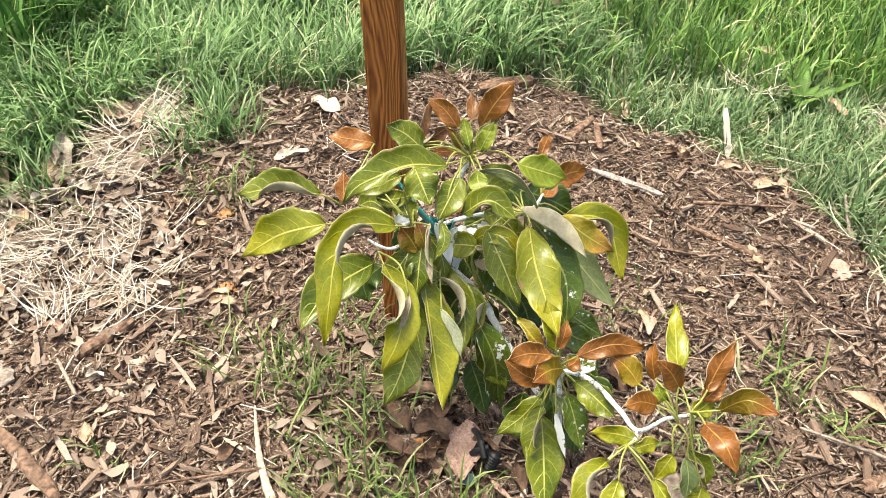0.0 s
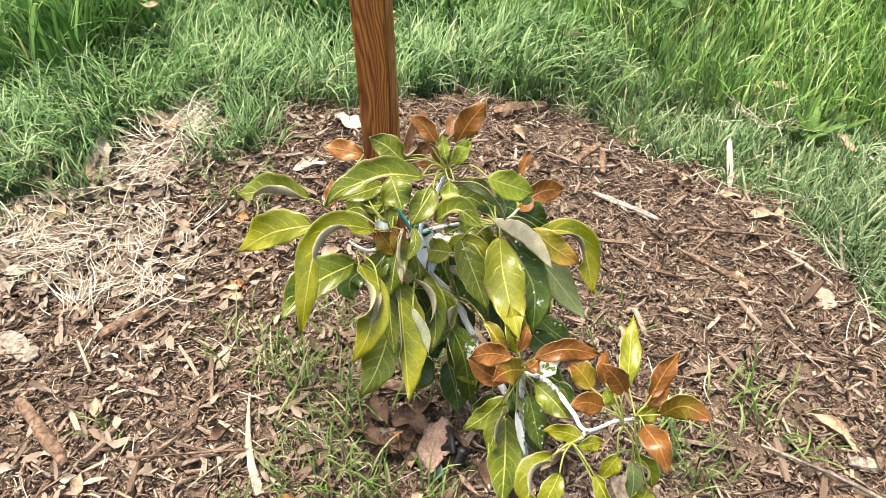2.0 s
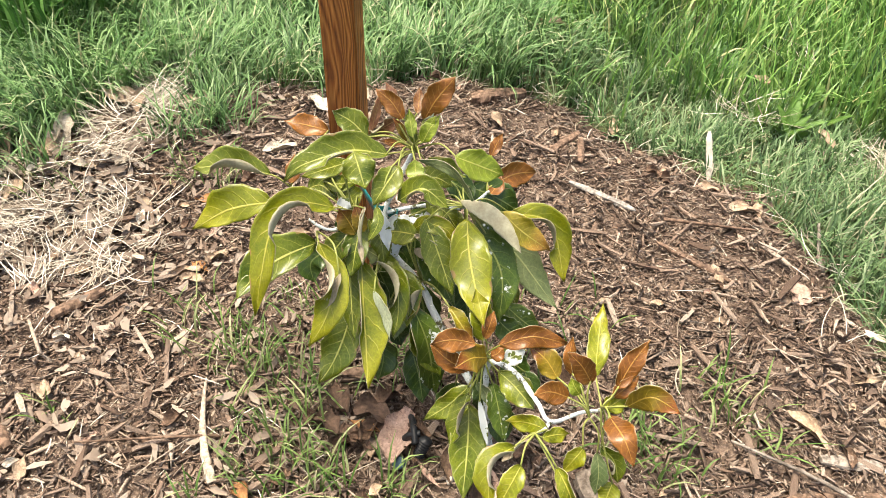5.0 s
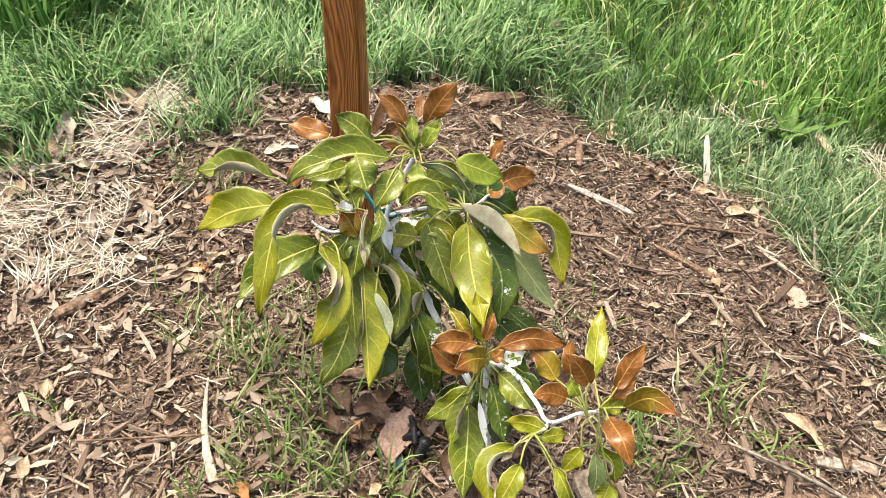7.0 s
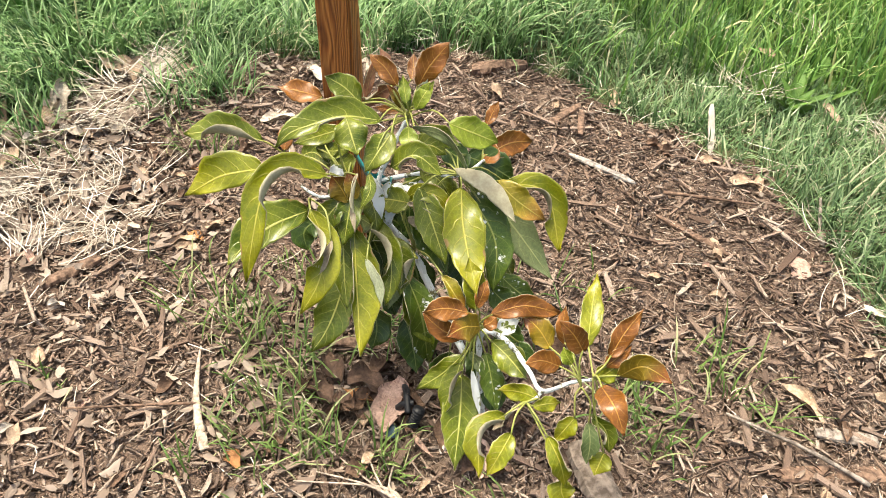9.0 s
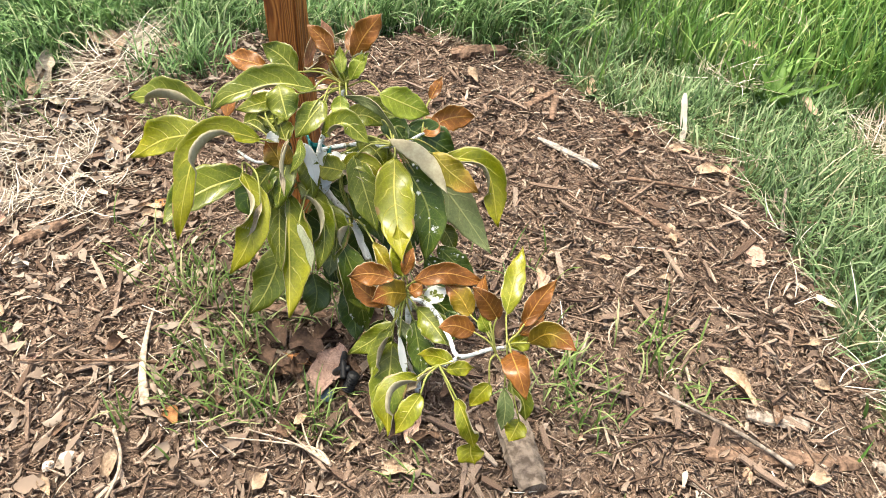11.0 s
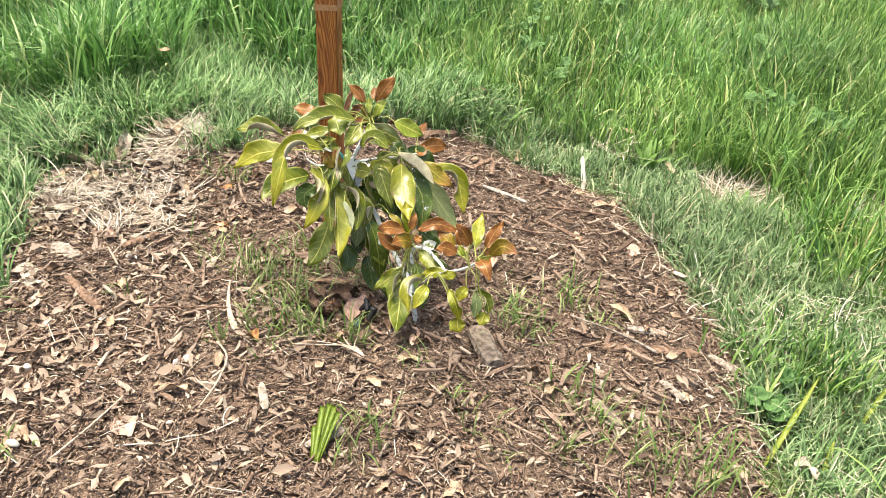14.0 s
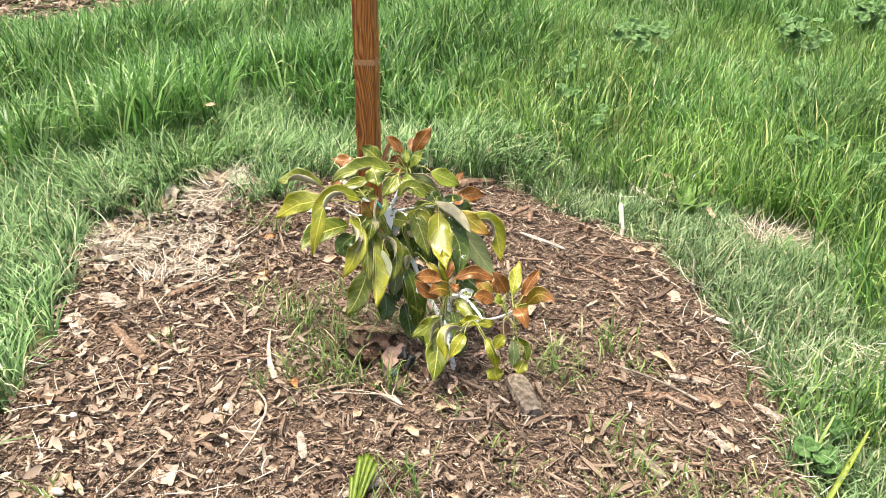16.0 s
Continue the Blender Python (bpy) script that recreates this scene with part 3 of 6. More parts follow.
leaf("green", nA2, (-0.091, 0.768, 0.324), ((-0.129, 0.733, 0.325), (-0.159, 0.699, 0.319),), (-0.179, 0.664, 0.306), 0.058, 0, 0.0, 0.9, half=(1.21, 0.79))
leaf("lime", nA2, (-0.075, 0.717, 0.369), ((-0.060, 0.700, 0.346), (-0.051, 0.675, 0.325), (-0.058, 0.650, 0.294),), (-0.079, 0.632, 0.258), 0.046, 0, 2.7, 0.0, half=(1.00, 1.00), curl=0.30)
leaf("green", nX, (-0.041, 0.741, 0.227), ((-0.053, 0.719, 0.183), (-0.068, 0.696, 0.150),), (-0.085, 0.674, 0.131), 0.056, 0, 0.0, 0.0, half=(1.03, 0.97))
leaf("green", nA, (-0.049, 0.779, 0.333), ((-0.042, 0.747, 0.287), (-0.036, 0.714, 0.253),), (-0.028, 0.682, 0.222), 0.041, 0, 0.0, 0.0, half=(1.00, 1.00))
leaf("green", nA, (-0.044, 0.757, 0.353), (-0.057, 0.744, 0.340), (-0.073, 0.736, 0.317), 0.038, 0)
leaf("green", nA, (-0.041, 0.807, 0.359), ((-0.050, 0.818, 0.372),), (-0.057, 0.828, 0.389), 0.037, 0, 0.0, 0.0, half=(1.00, 1.00))
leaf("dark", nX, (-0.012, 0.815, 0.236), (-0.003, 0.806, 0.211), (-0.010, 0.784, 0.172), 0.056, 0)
leaf("lime", nA, (-0.026, 0.751, 0.312), ((-0.018, 0.707, 0.273), (-0.009, 0.664, 0.229),), (-0.000, 0.620, 0.196), 0.046, 0, 1.9, 0.0, half=(0.47, 1.53))
leaf("green", nA, (-0.031, 0.800, 0.294), ((0.003, 0.770, 0.295), (0.026, 0.735, 0.279), (0.030, 0.710, 0.248),), (0.025, 0.690, 0.226), 0.041, 0, 2.7, 0.0, half=(1.11, 0.89), curl=0.50)
leaf("dry", nA, (-0.017, 0.749, 0.409), (-0.019, 0.724, 0.382), (-0.014, 0.701, 0.349), 0.014, 30, 2.4, 2.4)
leaf("dark", nX, (-0.088, 0.816, 0.272), (-0.114, 0.807, 0.250), (-0.110, 0.796, 0.221), 0.048, 0)
leaf("bronzeg", nA, (-0.033, 0.758, 0.353), (-0.042, 0.761, 0.372), (-0.055, 0.764, 0.391), 0.036, 0)
leaf("green", nT, (-0.002, 0.754, 0.406), (0.002, 0.735, 0.393), (-0.010, 0.722, 0.371), 0.016, 20)
leaf("green", nT, (0.006, 0.818, 0.447), ((-0.041, 0.805, 0.458), (-0.082, 0.790, 0.451), (-0.109, 0.775, 0.445),), (-0.125, 0.762, 0.430), 0.046, 0, 0.0, 1.9, half=(1.20, 0.80))
leaf("green", nT, (-0.056, 0.850, 0.408), ((-0.085, 0.840, 0.401),), (-0.121, 0.830, 0.391), 0.029, 0, 0.0, 0.0, half=(1.05, 0.95))
leaf("green", nA, (-0.036, 0.790, 0.467), ((-0.026, 0.772, 0.451),), (-0.016, 0.755, 0.433), 0.044, 0, 0.2, 0.2, half=(1.00, 1.00))
leaf("green", nT, (-0.025, 0.839, 0.457), (-0.047, 0.844, 0.478), (-0.072, 0.843, 0.494), 0.038, 10)
leaf("bronze", nB, (-0.094, 0.909, 0.420), (-0.126, 0.912, 0.425), (-0.161, 0.914, 0.430), 0.034, 0)
leaf("bronze", nB, (-0.136, 0.829, 0.379), (-0.135, 0.843, 0.394), (-0.135, 0.857, 0.410), 0.023, 0)
leaf("green", nT, (0.022, 0.800, 0.441), (0.008, 0.774, 0.428), (-0.007, 0.751, 0.410), 0.039, 0)
leaf("bronze", nT, (0.020, 0.868, 0.472), ((0.003, 0.876, 0.494),), (-0.019, 0.885, 0.507), 0.027, -15, 0.0, 0.0, half=(1.00, 1.00))
leaf("rose", nT, (-0.030, 0.893, 0.428), ((-0.024, 0.906, 0.457),), (-0.014, 0.920, 0.486), 0.015, 30, 0.0, 0.0, half=(0.95, 1.05))
leaf("bronze", nT, (0.038, 0.880, 0.476), ((0.039, 0.897, 0.487),), (0.037, 0.913, 0.498), 0.017, 0, 0.0, 0.0, half=(1.00, 1.00))
leaf("bronze", nT, (0.049, 0.865, 0.476), ((0.065, 0.868, 0.506),), (0.090, 0.872, 0.540), 0.036, 5, 0.0, 0.0, half=(0.98, 1.02))
leaf("rose", nT, (-0.036, 0.901, 0.421), (-0.014, 0.902, 0.436), (0.013, 0.906, 0.453), 0.028, 30, 0.0, 1.8)
leaf("bronze", nT, (0.025, 0.889, 0.418), (0.003, 0.889, 0.420), (-0.018, 0.889, 0.422), 0.013, 0)
leaf("young", nT, (0.048, 0.849, 0.448), (0.058, 0.855, 0.468), (0.071, 0.868, 0.482), 0.022, 0)
leaf("young", nT, (0.035, 0.854, 0.454), (0.030, 0.868, 0.470), (0.027, 0.879, 0.482), 0.017, 0)
leaf("young", nT, (0.096, 0.816, 0.452), (0.128, 0.819, 0.438), (0.163, 0.829, 0.418), 0.043, 0)
leaf("bronze", nR, (0.145, 0.955, 0.364), (0.151, 0.966, 0.376), (0.160, 0.980, 0.391), 0.019, 0)
leaf("bronze", nR, (0.150, 0.909, 0.342), (0.182, 0.931, 0.350), (0.217, 0.953, 0.342), 0.041, 10)
leaf("young", nT, (0.043, 0.808, 0.448), (0.045, 0.797, 0.436), (0.049, 0.781, 0.432), 0.026, 0)
leaf("grey", nT, (0.047, 0.817, 0.442), (0.094, 0.802, 0.438), (0.124, 0.794, 0.397), 0.015, 40)
leaf("green", nT, (0.051, 0.866, 0.407), (0.083, 0.861, 0.399), (0.111, 0.864, 0.385), 0.033, 0)
leaf("green", nT, (0.025, 0.770, 0.407), (0.058, 0.767, 0.431), (0.093, 0.757, 0.410), 0.038, 0, 1.9, 0.0)
leaf("dark", nC, (0.117, 0.896, 0.346), (0.155, 0.897, 0.330), (0.196, 0.901, 0.301), 0.057, 0)
leaf("bronze", nR, (0.148, 0.891, 0.338), (0.154, 0.909, 0.342), (0.140, 0.930, 0.351), 0.030, 0)
leaf("lime", nC, (0.117, 0.809, 0.355), (0.126, 0.757, 0.319), (0.152, 0.680, 0.270), 0.058, 0)
leaf("spot", nC, (0.128, 0.821, 0.337), (0.171, 0.785, 0.279), (0.174, 0.743, 0.218), 0.057, 0)
leaf("grey", nC, (0.129, 0.861, 0.322), (0.187, 0.870, 0.253), (0.267, 0.835, 0.164), 0.057, 0)
leaf("grey", nC, (0.106, 0.825, 0.373), (0.159, 0.812, 0.354), (0.197, 0.790, 0.313), 0.028, 165)
leaf("lime", nC, (0.177, 0.883, 0.312), (0.243, 0.893, 0.289), (0.273, 0.850, 0.210), 0.051, 12, 2.4, 0.0)
leaf("edge", nC, (0.166, 0.836, 0.350), (0.196, 0.823, 0.327), (0.240, 0.819, 0.297), 0.042, 0)
leaf("green", nC, (0.065, 0.849, 0.342), (0.090, 0.833, 0.323), (0.115, 0.797, 0.297), 0.052, 0)
leaf("lime", nC2, (0.048, 0.795, 0.329), (0.019, 0.792, 0.335), (-0.008, 0.786, 0.338), 0.038, 0)
leaf("dry", nC2, (0.044, 0.787, 0.335), (0.068, 0.784, 0.330), (0.096, 0.777, 0.321), 0.014, 0, 2.2, 2.2)
leaf("spot", nC2, (0.055, 0.811, 0.301), (0.081, 0.790, 0.261), (0.105, 0.761, 0.228), 0.049, 0, 0.0, 1.8)
leaf("spot", nC, (0.065, 0.873, 0.325), (0.048, 0.860, 0.311), (0.040, 0.845, 0.295), 0.042, 0)
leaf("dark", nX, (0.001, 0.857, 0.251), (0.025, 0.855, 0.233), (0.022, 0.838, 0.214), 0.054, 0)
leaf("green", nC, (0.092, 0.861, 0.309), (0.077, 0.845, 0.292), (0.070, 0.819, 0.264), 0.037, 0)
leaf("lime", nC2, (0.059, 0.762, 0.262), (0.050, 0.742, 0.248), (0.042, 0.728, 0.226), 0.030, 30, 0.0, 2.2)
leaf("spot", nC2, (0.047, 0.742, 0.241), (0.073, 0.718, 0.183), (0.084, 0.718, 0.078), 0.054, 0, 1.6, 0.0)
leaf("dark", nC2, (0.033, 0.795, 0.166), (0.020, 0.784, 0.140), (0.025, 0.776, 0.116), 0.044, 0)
leaf("edge", nC2, (0.101, 0.724, 0.262), (0.118, 0.703, 0.252), (0.136, 0.688, 0.235), 0.029, 20, 2.2, 0.0)
leaf("lime", nD, (0.151, 0.682, 0.242), (0.146, 0.700, 0.277), (0.136, 0.722, 0.302), 0.037, 15)
leaf("spot", nC, (0.182, 0.819, 0.182), (0.211, 0.812, 0.158), (0.246, 0.806, 0.133), 0.041, 0)
leaf("green", nC, (0.171, 0.875, 0.185), (0.190, 0.871, 0.164), (0.205, 0.862, 0.138), 0.032, 0)
leaf("bronze", nD, (0.142, 0.665, 0.254), (0.111, 0.659, 0.264), (0.081, 0.646, 0.267), 0.034, 0)
leaf("bronze", nD, (0.136, 0.654, 0.212), (0.108, 0.653, 0.228), (0.081, 0.659, 0.251), 0.030, 0)
leaf("bronzeg", nD, (0.160, 0.667, 0.225), (0.138, 0.651, 0.239), (0.116, 0.634, 0.237), 0.040, 0)
leaf("bronze", nD, (0.153, 0.677, 0.252), (0.159, 0.684, 0.273), (0.163, 0.696, 0.287), 0.019, 0)
leaf("bronze", nD, (0.171, 0.652, 0.267), (0.215, 0.657, 0.284), (0.267, 0.675, 0.256), 0.030, 0)
leaf("bronze", nD, (0.163, 0.662, 0.234), (0.172, 0.665, 0.237), (0.180, 0.672, 0.243), 0.022, 0)
leaf("white", nD, (0.181, 0.684, 0.198), (0.200, 0.693, 0.207), (0.215, 0.699, 0.211), 0.027, 0)
leaf("green", nD, (0.176, 0.656, 0.211), (0.201, 0.636, 0.203), (0.227, 0.612, 0.189), 0.041, 0)
leaf("green", nD, (0.137, 0.678, 0.149), (0.109, 0.657, 0.128), (0.074, 0.645, 0.103), 0.034, 0)
leaf("green", nD, (0.136, 0.658, 0.157), (0.127, 0.634, 0.131), (0.114, 0.612, 0.093), 0.037, 20, 0.0, 2.2)
leaf("green", nD, (0.139, 0.660, 0.130), (0.141, 0.612, 0.091), (0.139, 0.549, 0.052), 0.056, 0)
leaf("spot", nD, (0.170, 0.664, 0.176), (0.181, 0.640, 0.149), (0.192, 0.617, 0.108), 0.035, 0)
leaf("grey", nD, (0.147, 0.662, 0.176), (0.161, 0.654, 0.165), (0.168, 0.640, 0.150), 0.018, 30)
leaf("lime", nE, (0.242, 0.555, 0.223), (0.215, 0.575, 0.209), (0.188, 0.586, 0.194), 0.026, 0)
leaf("lime", nE, (0.232, 0.542, 0.224), (0.250, 0.549, 0.223), (0.268, 0.555, 0.220), 0.021, 0)
leaf("lime", nE, (0.198, 0.526, 0.224), (0.170, 0.497, 0.223), (0.171, 0.460, 0.183), 0.038, 15, 0.0, 2.4)
leaf("lime", nE, (0.207, 0.500, 0.224), (0.195, 0.477, 0.214), (0.181, 0.460, 0.189), 0.029, 0)
leaf("lime", nE, (0.251, 0.508, 0.214), (0.268, 0.485, 0.196), (0.280, 0.477, 0.157), 0.028, 0, 0.0, 1.8)
leaf("lime", nE, (0.275, 0.483, 0.163), (0.276, 0.475, 0.147), (0.283, 0.469, 0.133), 0.036, 0)
leaf("dry", nE, (0.215, 0.545, 0.221), (0.199, 0.533, 0.209), (0.185, 0.521, 0.197), 0.019, 20, 2.4, 2.2)
leaf("lime", nF, (0.300, 0.626, 0.251), (0.306, 0.677, 0.263), (0.313, 0.730, 0.284), 0.031, 0)
leaf("bronzeg", nF2, (0.253, 0.630, 0.237), (0.236, 0.645, 0.255), (0.214, 0.655, 0.268), 0.035, 0)
leaf("bronze", nF2, (0.271, 0.628, 0.249), (0.265, 0.638, 0.274), (0.267, 0.654, 0.293), 0.020, 0)
leaf("bronze", nF2, (0.290, 0.597, 0.273), (0.274, 0.596, 0.303), (0.255, 0.599, 0.322), 0.031, 0)
leaf("bronze", nF, (0.324, 0.595, 0.269), (0.339, 0.614, 0.295), (0.359, 0.632, 0.321), 0.028, 0)
leaf("bronze", nF, (0.320, 0.590, 0.255), (0.335, 0.597, 0.269), (0.350, 0.608, 0.280), 0.022, 0)
leaf("bronzeg", nF, (0.332, 0.567, 0.267), (0.356, 0.558, 0.299), (0.389, 0.542, 0.294), 0.034, 0)
leaf("bronze", nF, (0.311, 0.551, 0.265), (0.322, 0.510, 0.279), (0.336, 0.489, 0.255), 0.034, 0)
leaf("bronze", nF2, (0.263, 0.582, 0.258), (0.238, 0.575, 0.274), (0.218, 0.567, 0.275), 0.031, 0)
leaf("lime", nF2, (0.290, 0.556, 0.191), (0.278, 0.545, 0.179), (0.266, 0.537, 0.163), 0.027, 0)
leaf("grey", nF2, (0.309, 0.560, 0.179), (0.314, 0.544, 0.154), (0.313, 0.532, 0.125), 0.025, 0)
leaf("green", nF, (0.314, 0.569, 0.180), (0.335, 0.563, 0.158), (0.344, 0.550, 0.128), 0.029, 20, 2.2, 0.0)
leaf("lime", nF, (0.335, 0.544, 0.137), (0.329, 0.532, 0.124), (0.324, 0.523, 0.115), 0.032, 0)
leaf("lime", nF, (0.311, 0.585, 0.236), (0.325, 0.589, 0.247), (0.337, 0.597, 0.255), 0.028, 0)
leaf("green", nA, (-0.032, 0.776, 0.344), (-0.038, 0.755, 0.321), (-0.047, 0.733, 0.297), 0.039, 0)
leaf("green", nA, (-0.038, 0.830, 0.373), (-0.057, 0.822, 0.365), (-0.068, 0.813, 0.356), 0.026, 0)
leaf("bronzeg", nA, (-0.022, 0.753, 0.362), (-0.027, 0.757, 0.381), (-0.034, 0.769, 0.395), 0.021, 0)
leaf("white", nX, (0.004, 0.803, 0.326), (0.016, 0.795, 0.316), (0.013, 0.782, 0.302), 0.023, 0)
leaf("white", nC, (0.057, 0.843, 0.336), (0.059, 0.835, 0.327), (0.049, 0.826, 0.318), 0.018, 0)
leaf("white", nA, (-0.064, 0.790, 0.375), (-0.053, 0.792, 0.377), (-0.042, 0.791, 0.375), 0.020, 0)
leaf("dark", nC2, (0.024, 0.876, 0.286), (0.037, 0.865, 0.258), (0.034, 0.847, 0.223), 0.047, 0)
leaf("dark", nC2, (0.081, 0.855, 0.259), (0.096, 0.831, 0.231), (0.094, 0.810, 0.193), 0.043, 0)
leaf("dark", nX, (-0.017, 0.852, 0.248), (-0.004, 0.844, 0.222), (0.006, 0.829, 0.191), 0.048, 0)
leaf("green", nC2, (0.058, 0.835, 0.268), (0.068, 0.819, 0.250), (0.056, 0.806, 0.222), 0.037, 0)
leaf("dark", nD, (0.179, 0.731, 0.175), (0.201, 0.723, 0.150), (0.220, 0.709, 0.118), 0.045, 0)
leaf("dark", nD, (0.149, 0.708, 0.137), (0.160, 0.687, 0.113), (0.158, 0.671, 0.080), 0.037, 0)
leaf("green", nA, (-0.085, 0.851, 0.385), (-0.070, 0.841, 0.372), (-0.048, 0.837, 0.367), 0.032, 0)
leaf("green", nT, (0.032, 0.836, 0.390), (0.066, 0.844, 0.396), (0.093, 0.846, 0.381), 0.034, 0)
leaf("green", nA, (-0.117, 0.842, 0.362), (-0.098, 0.847, 0.366), (-0.072, 0.828, 0.359), 0.030, 0)
leaf("dark", nC, (0.081, 0.893, 0.360), (0.106, 0.885, 0.349), (0.124, 0.870, 0.332), 0.040, 0)
leaf("green", nC, (0.063, 0.861, 0.326), (0.076, 0.854, 0.317), (0.074, 0.838, 0.299), 0.033, 0)
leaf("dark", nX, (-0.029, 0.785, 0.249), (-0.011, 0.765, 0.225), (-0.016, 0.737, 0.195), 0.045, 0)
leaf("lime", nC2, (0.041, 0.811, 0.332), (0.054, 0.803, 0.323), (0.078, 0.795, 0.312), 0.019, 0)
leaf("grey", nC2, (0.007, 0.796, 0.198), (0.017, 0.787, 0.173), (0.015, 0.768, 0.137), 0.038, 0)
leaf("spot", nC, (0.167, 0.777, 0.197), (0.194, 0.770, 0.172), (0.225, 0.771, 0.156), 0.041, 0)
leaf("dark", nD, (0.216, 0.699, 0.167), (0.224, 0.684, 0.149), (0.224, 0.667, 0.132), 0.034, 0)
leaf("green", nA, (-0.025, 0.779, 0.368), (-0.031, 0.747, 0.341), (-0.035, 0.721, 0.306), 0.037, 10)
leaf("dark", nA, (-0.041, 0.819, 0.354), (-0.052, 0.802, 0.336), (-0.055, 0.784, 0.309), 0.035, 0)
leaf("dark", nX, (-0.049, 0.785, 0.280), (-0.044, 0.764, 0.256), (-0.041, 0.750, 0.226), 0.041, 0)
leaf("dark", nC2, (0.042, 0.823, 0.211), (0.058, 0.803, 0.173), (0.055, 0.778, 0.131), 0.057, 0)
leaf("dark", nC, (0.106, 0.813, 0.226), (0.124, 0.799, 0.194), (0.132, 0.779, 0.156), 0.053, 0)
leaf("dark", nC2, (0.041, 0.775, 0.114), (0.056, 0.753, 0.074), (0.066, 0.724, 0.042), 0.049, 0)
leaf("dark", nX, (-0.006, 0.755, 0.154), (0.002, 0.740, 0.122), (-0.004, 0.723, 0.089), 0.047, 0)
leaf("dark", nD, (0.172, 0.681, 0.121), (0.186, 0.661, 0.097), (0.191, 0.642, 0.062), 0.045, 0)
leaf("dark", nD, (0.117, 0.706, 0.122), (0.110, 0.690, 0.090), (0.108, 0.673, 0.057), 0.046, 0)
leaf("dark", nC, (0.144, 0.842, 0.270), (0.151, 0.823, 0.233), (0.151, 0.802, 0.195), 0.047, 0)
leaf("white", nX, (-0.005, 0.806, 0.337), (0.008, 0.795, 0.332), (0.018, 0.799, 0.335), 0.023, 30)
leaf("white", nX, (0.015, 0.822, 0.339), (0.029, 0.813, 0.335), (0.042, 0.806, 0.326), 0.021, -30)
leaf("white", nX, (0.006, 0.807, 0.316), (0.014, 0.794, 0.300), (0.004, 0.785, 0.284), 0.021, 20)
leaf("white", nC, (0.031, 0.828, 0.336), (0.052, 0.821, 0.335), (0.067, 0.831, 0.338), 0.019, -20)
leaf("dry", nA2, (-0.043, 0.688, 0.344), (-0.047, 0.672, 0.327), (-0.058, 0.659, 0.305), 0.013, 40)
leaf("under", nX, (-0.003, 0.708, 0.296), (0.017, 0.687, 0.271), (0.024, 0.668, 0.243), 0.017, 30)
leaf("dry", nC2, (0.043, 0.793, 0.304), (0.061, 0.785, 0.302), (0.071, 0.792, 0.301), 0.016, 20)
leaf("young", nF2, (0.281, 0.601, 0.241), (0.272, 0.605, 0.253), (0.267, 0.612, 0.261), 0.019, 0)
leaf("rose", nT, (0.003, 0.915, 0.459), ((-0.004, 0.925, 0.477),), (-0.013, 0.935, 0.492), 0.019, 20, 0.0, 0.0, half=(1.04, 0.96))
leaf("under", nT, (0.046, 0.862, 0.455), ((0.055, 0.864, 0.472),), (0.062, 0.866, 0.487), 0.014, 0, 0.0, 0.0, half=(1.00, 1.00))
leaf("young", nT, (0.037, 0.860, 0.440), ((0.030, 0.868, 0.461),), (0.022, 0.875, 0.477), 0.015, 0, 0.0, 0.0, half=(1.05, 0.95))
leaf("bronzeg", nT, (0.026, 0.872, 0.435), ((0.015, 0.879, 0.452),), (0.003, 0.885, 0.463), 0.014, 0, 0.0, 0.0, half=(1.00, 1.00))
leaf("young", nT, (0.044, 0.855, 0.449), ((0.055, 0.859, 0.468),), (0.066, 0.862, 0.485), 0.017, 0, 0.0, 0.0, half=(1.00, 1.00))
leaf("green", nA, (-0.091, 0.835, 0.383), ((-0.067, 0.830, 0.383),), (-0.039, 0.825, 0.395), 0.026, 0, 0.0, 0.0, half=(0.94, 1.06))
leaf("green", nC, (0.057, 0.835, 0.360), ((0.085, 0.825, 0.350),), (0.104, 0.815, 0.327), 0.035, 0, 0.0, 0.0, half=(1.04, 0.96))
leaf("lime", nC, (0.072, 0.820, 0.327), ((0.083, 0.810, 0.308),), (0.082, 0.800, 0.289), 0.031, 0, 0.0, 0.0, half=(1.00, 1.00))
leaf("green", nC, (0.102, 0.850, 0.322), ((0.088, 0.825, 0.299),), (0.108, 0.800, 0.257), 0.038, 0, 0.0, 0.0, half=(1.04, 0.96))
leaf("green", nC2, (0.053, 0.735, 0.226), ((0.074, 0.725, 0.168),), (0.090, 0.715, 0.122), 0.049, 0, 0.0, 0.0, half=(1.06, 0.94))
leaf("white", nD, (0.153, 0.640, 0.165), ((0.161, 0.625, 0.135),), (0.170, 0.610, 0.100), 0.011, 0, 0.0, 0.0, half=(1.07, 0.93))
leaf("green", nC, (0.059, 0.800, 0.356), ((0.081, 0.768, 0.319),), (0.104, 0.735, 0.273), 0.044, 0, 0.0, 0.0, half=(1.02, 0.98))
leaf("lime", nC2, (0.039, 0.805, 0.328), ((0.059, 0.798, 0.348), (0.090, 0.792, 0.344),), (0.107, 0.785, 0.314), 0.027, 0, 0.0, 0.0, half=(1.00, 1.00))
leaf("green", nC2, (0.029, 0.770, 0.285), ((0.042, 0.745, 0.255),), (0.041, 0.720, 0.217), 0.037, 0, 0.0, 0.0, half=(1.00, 1.00))
leaf("green", nX, (-0.022, 0.800, 0.348), ((-0.003, 0.782, 0.326),), (0.004, 0.765, 0.295), 0.031, 0, 0.0, 0.0, half=(1.00, 1.00))
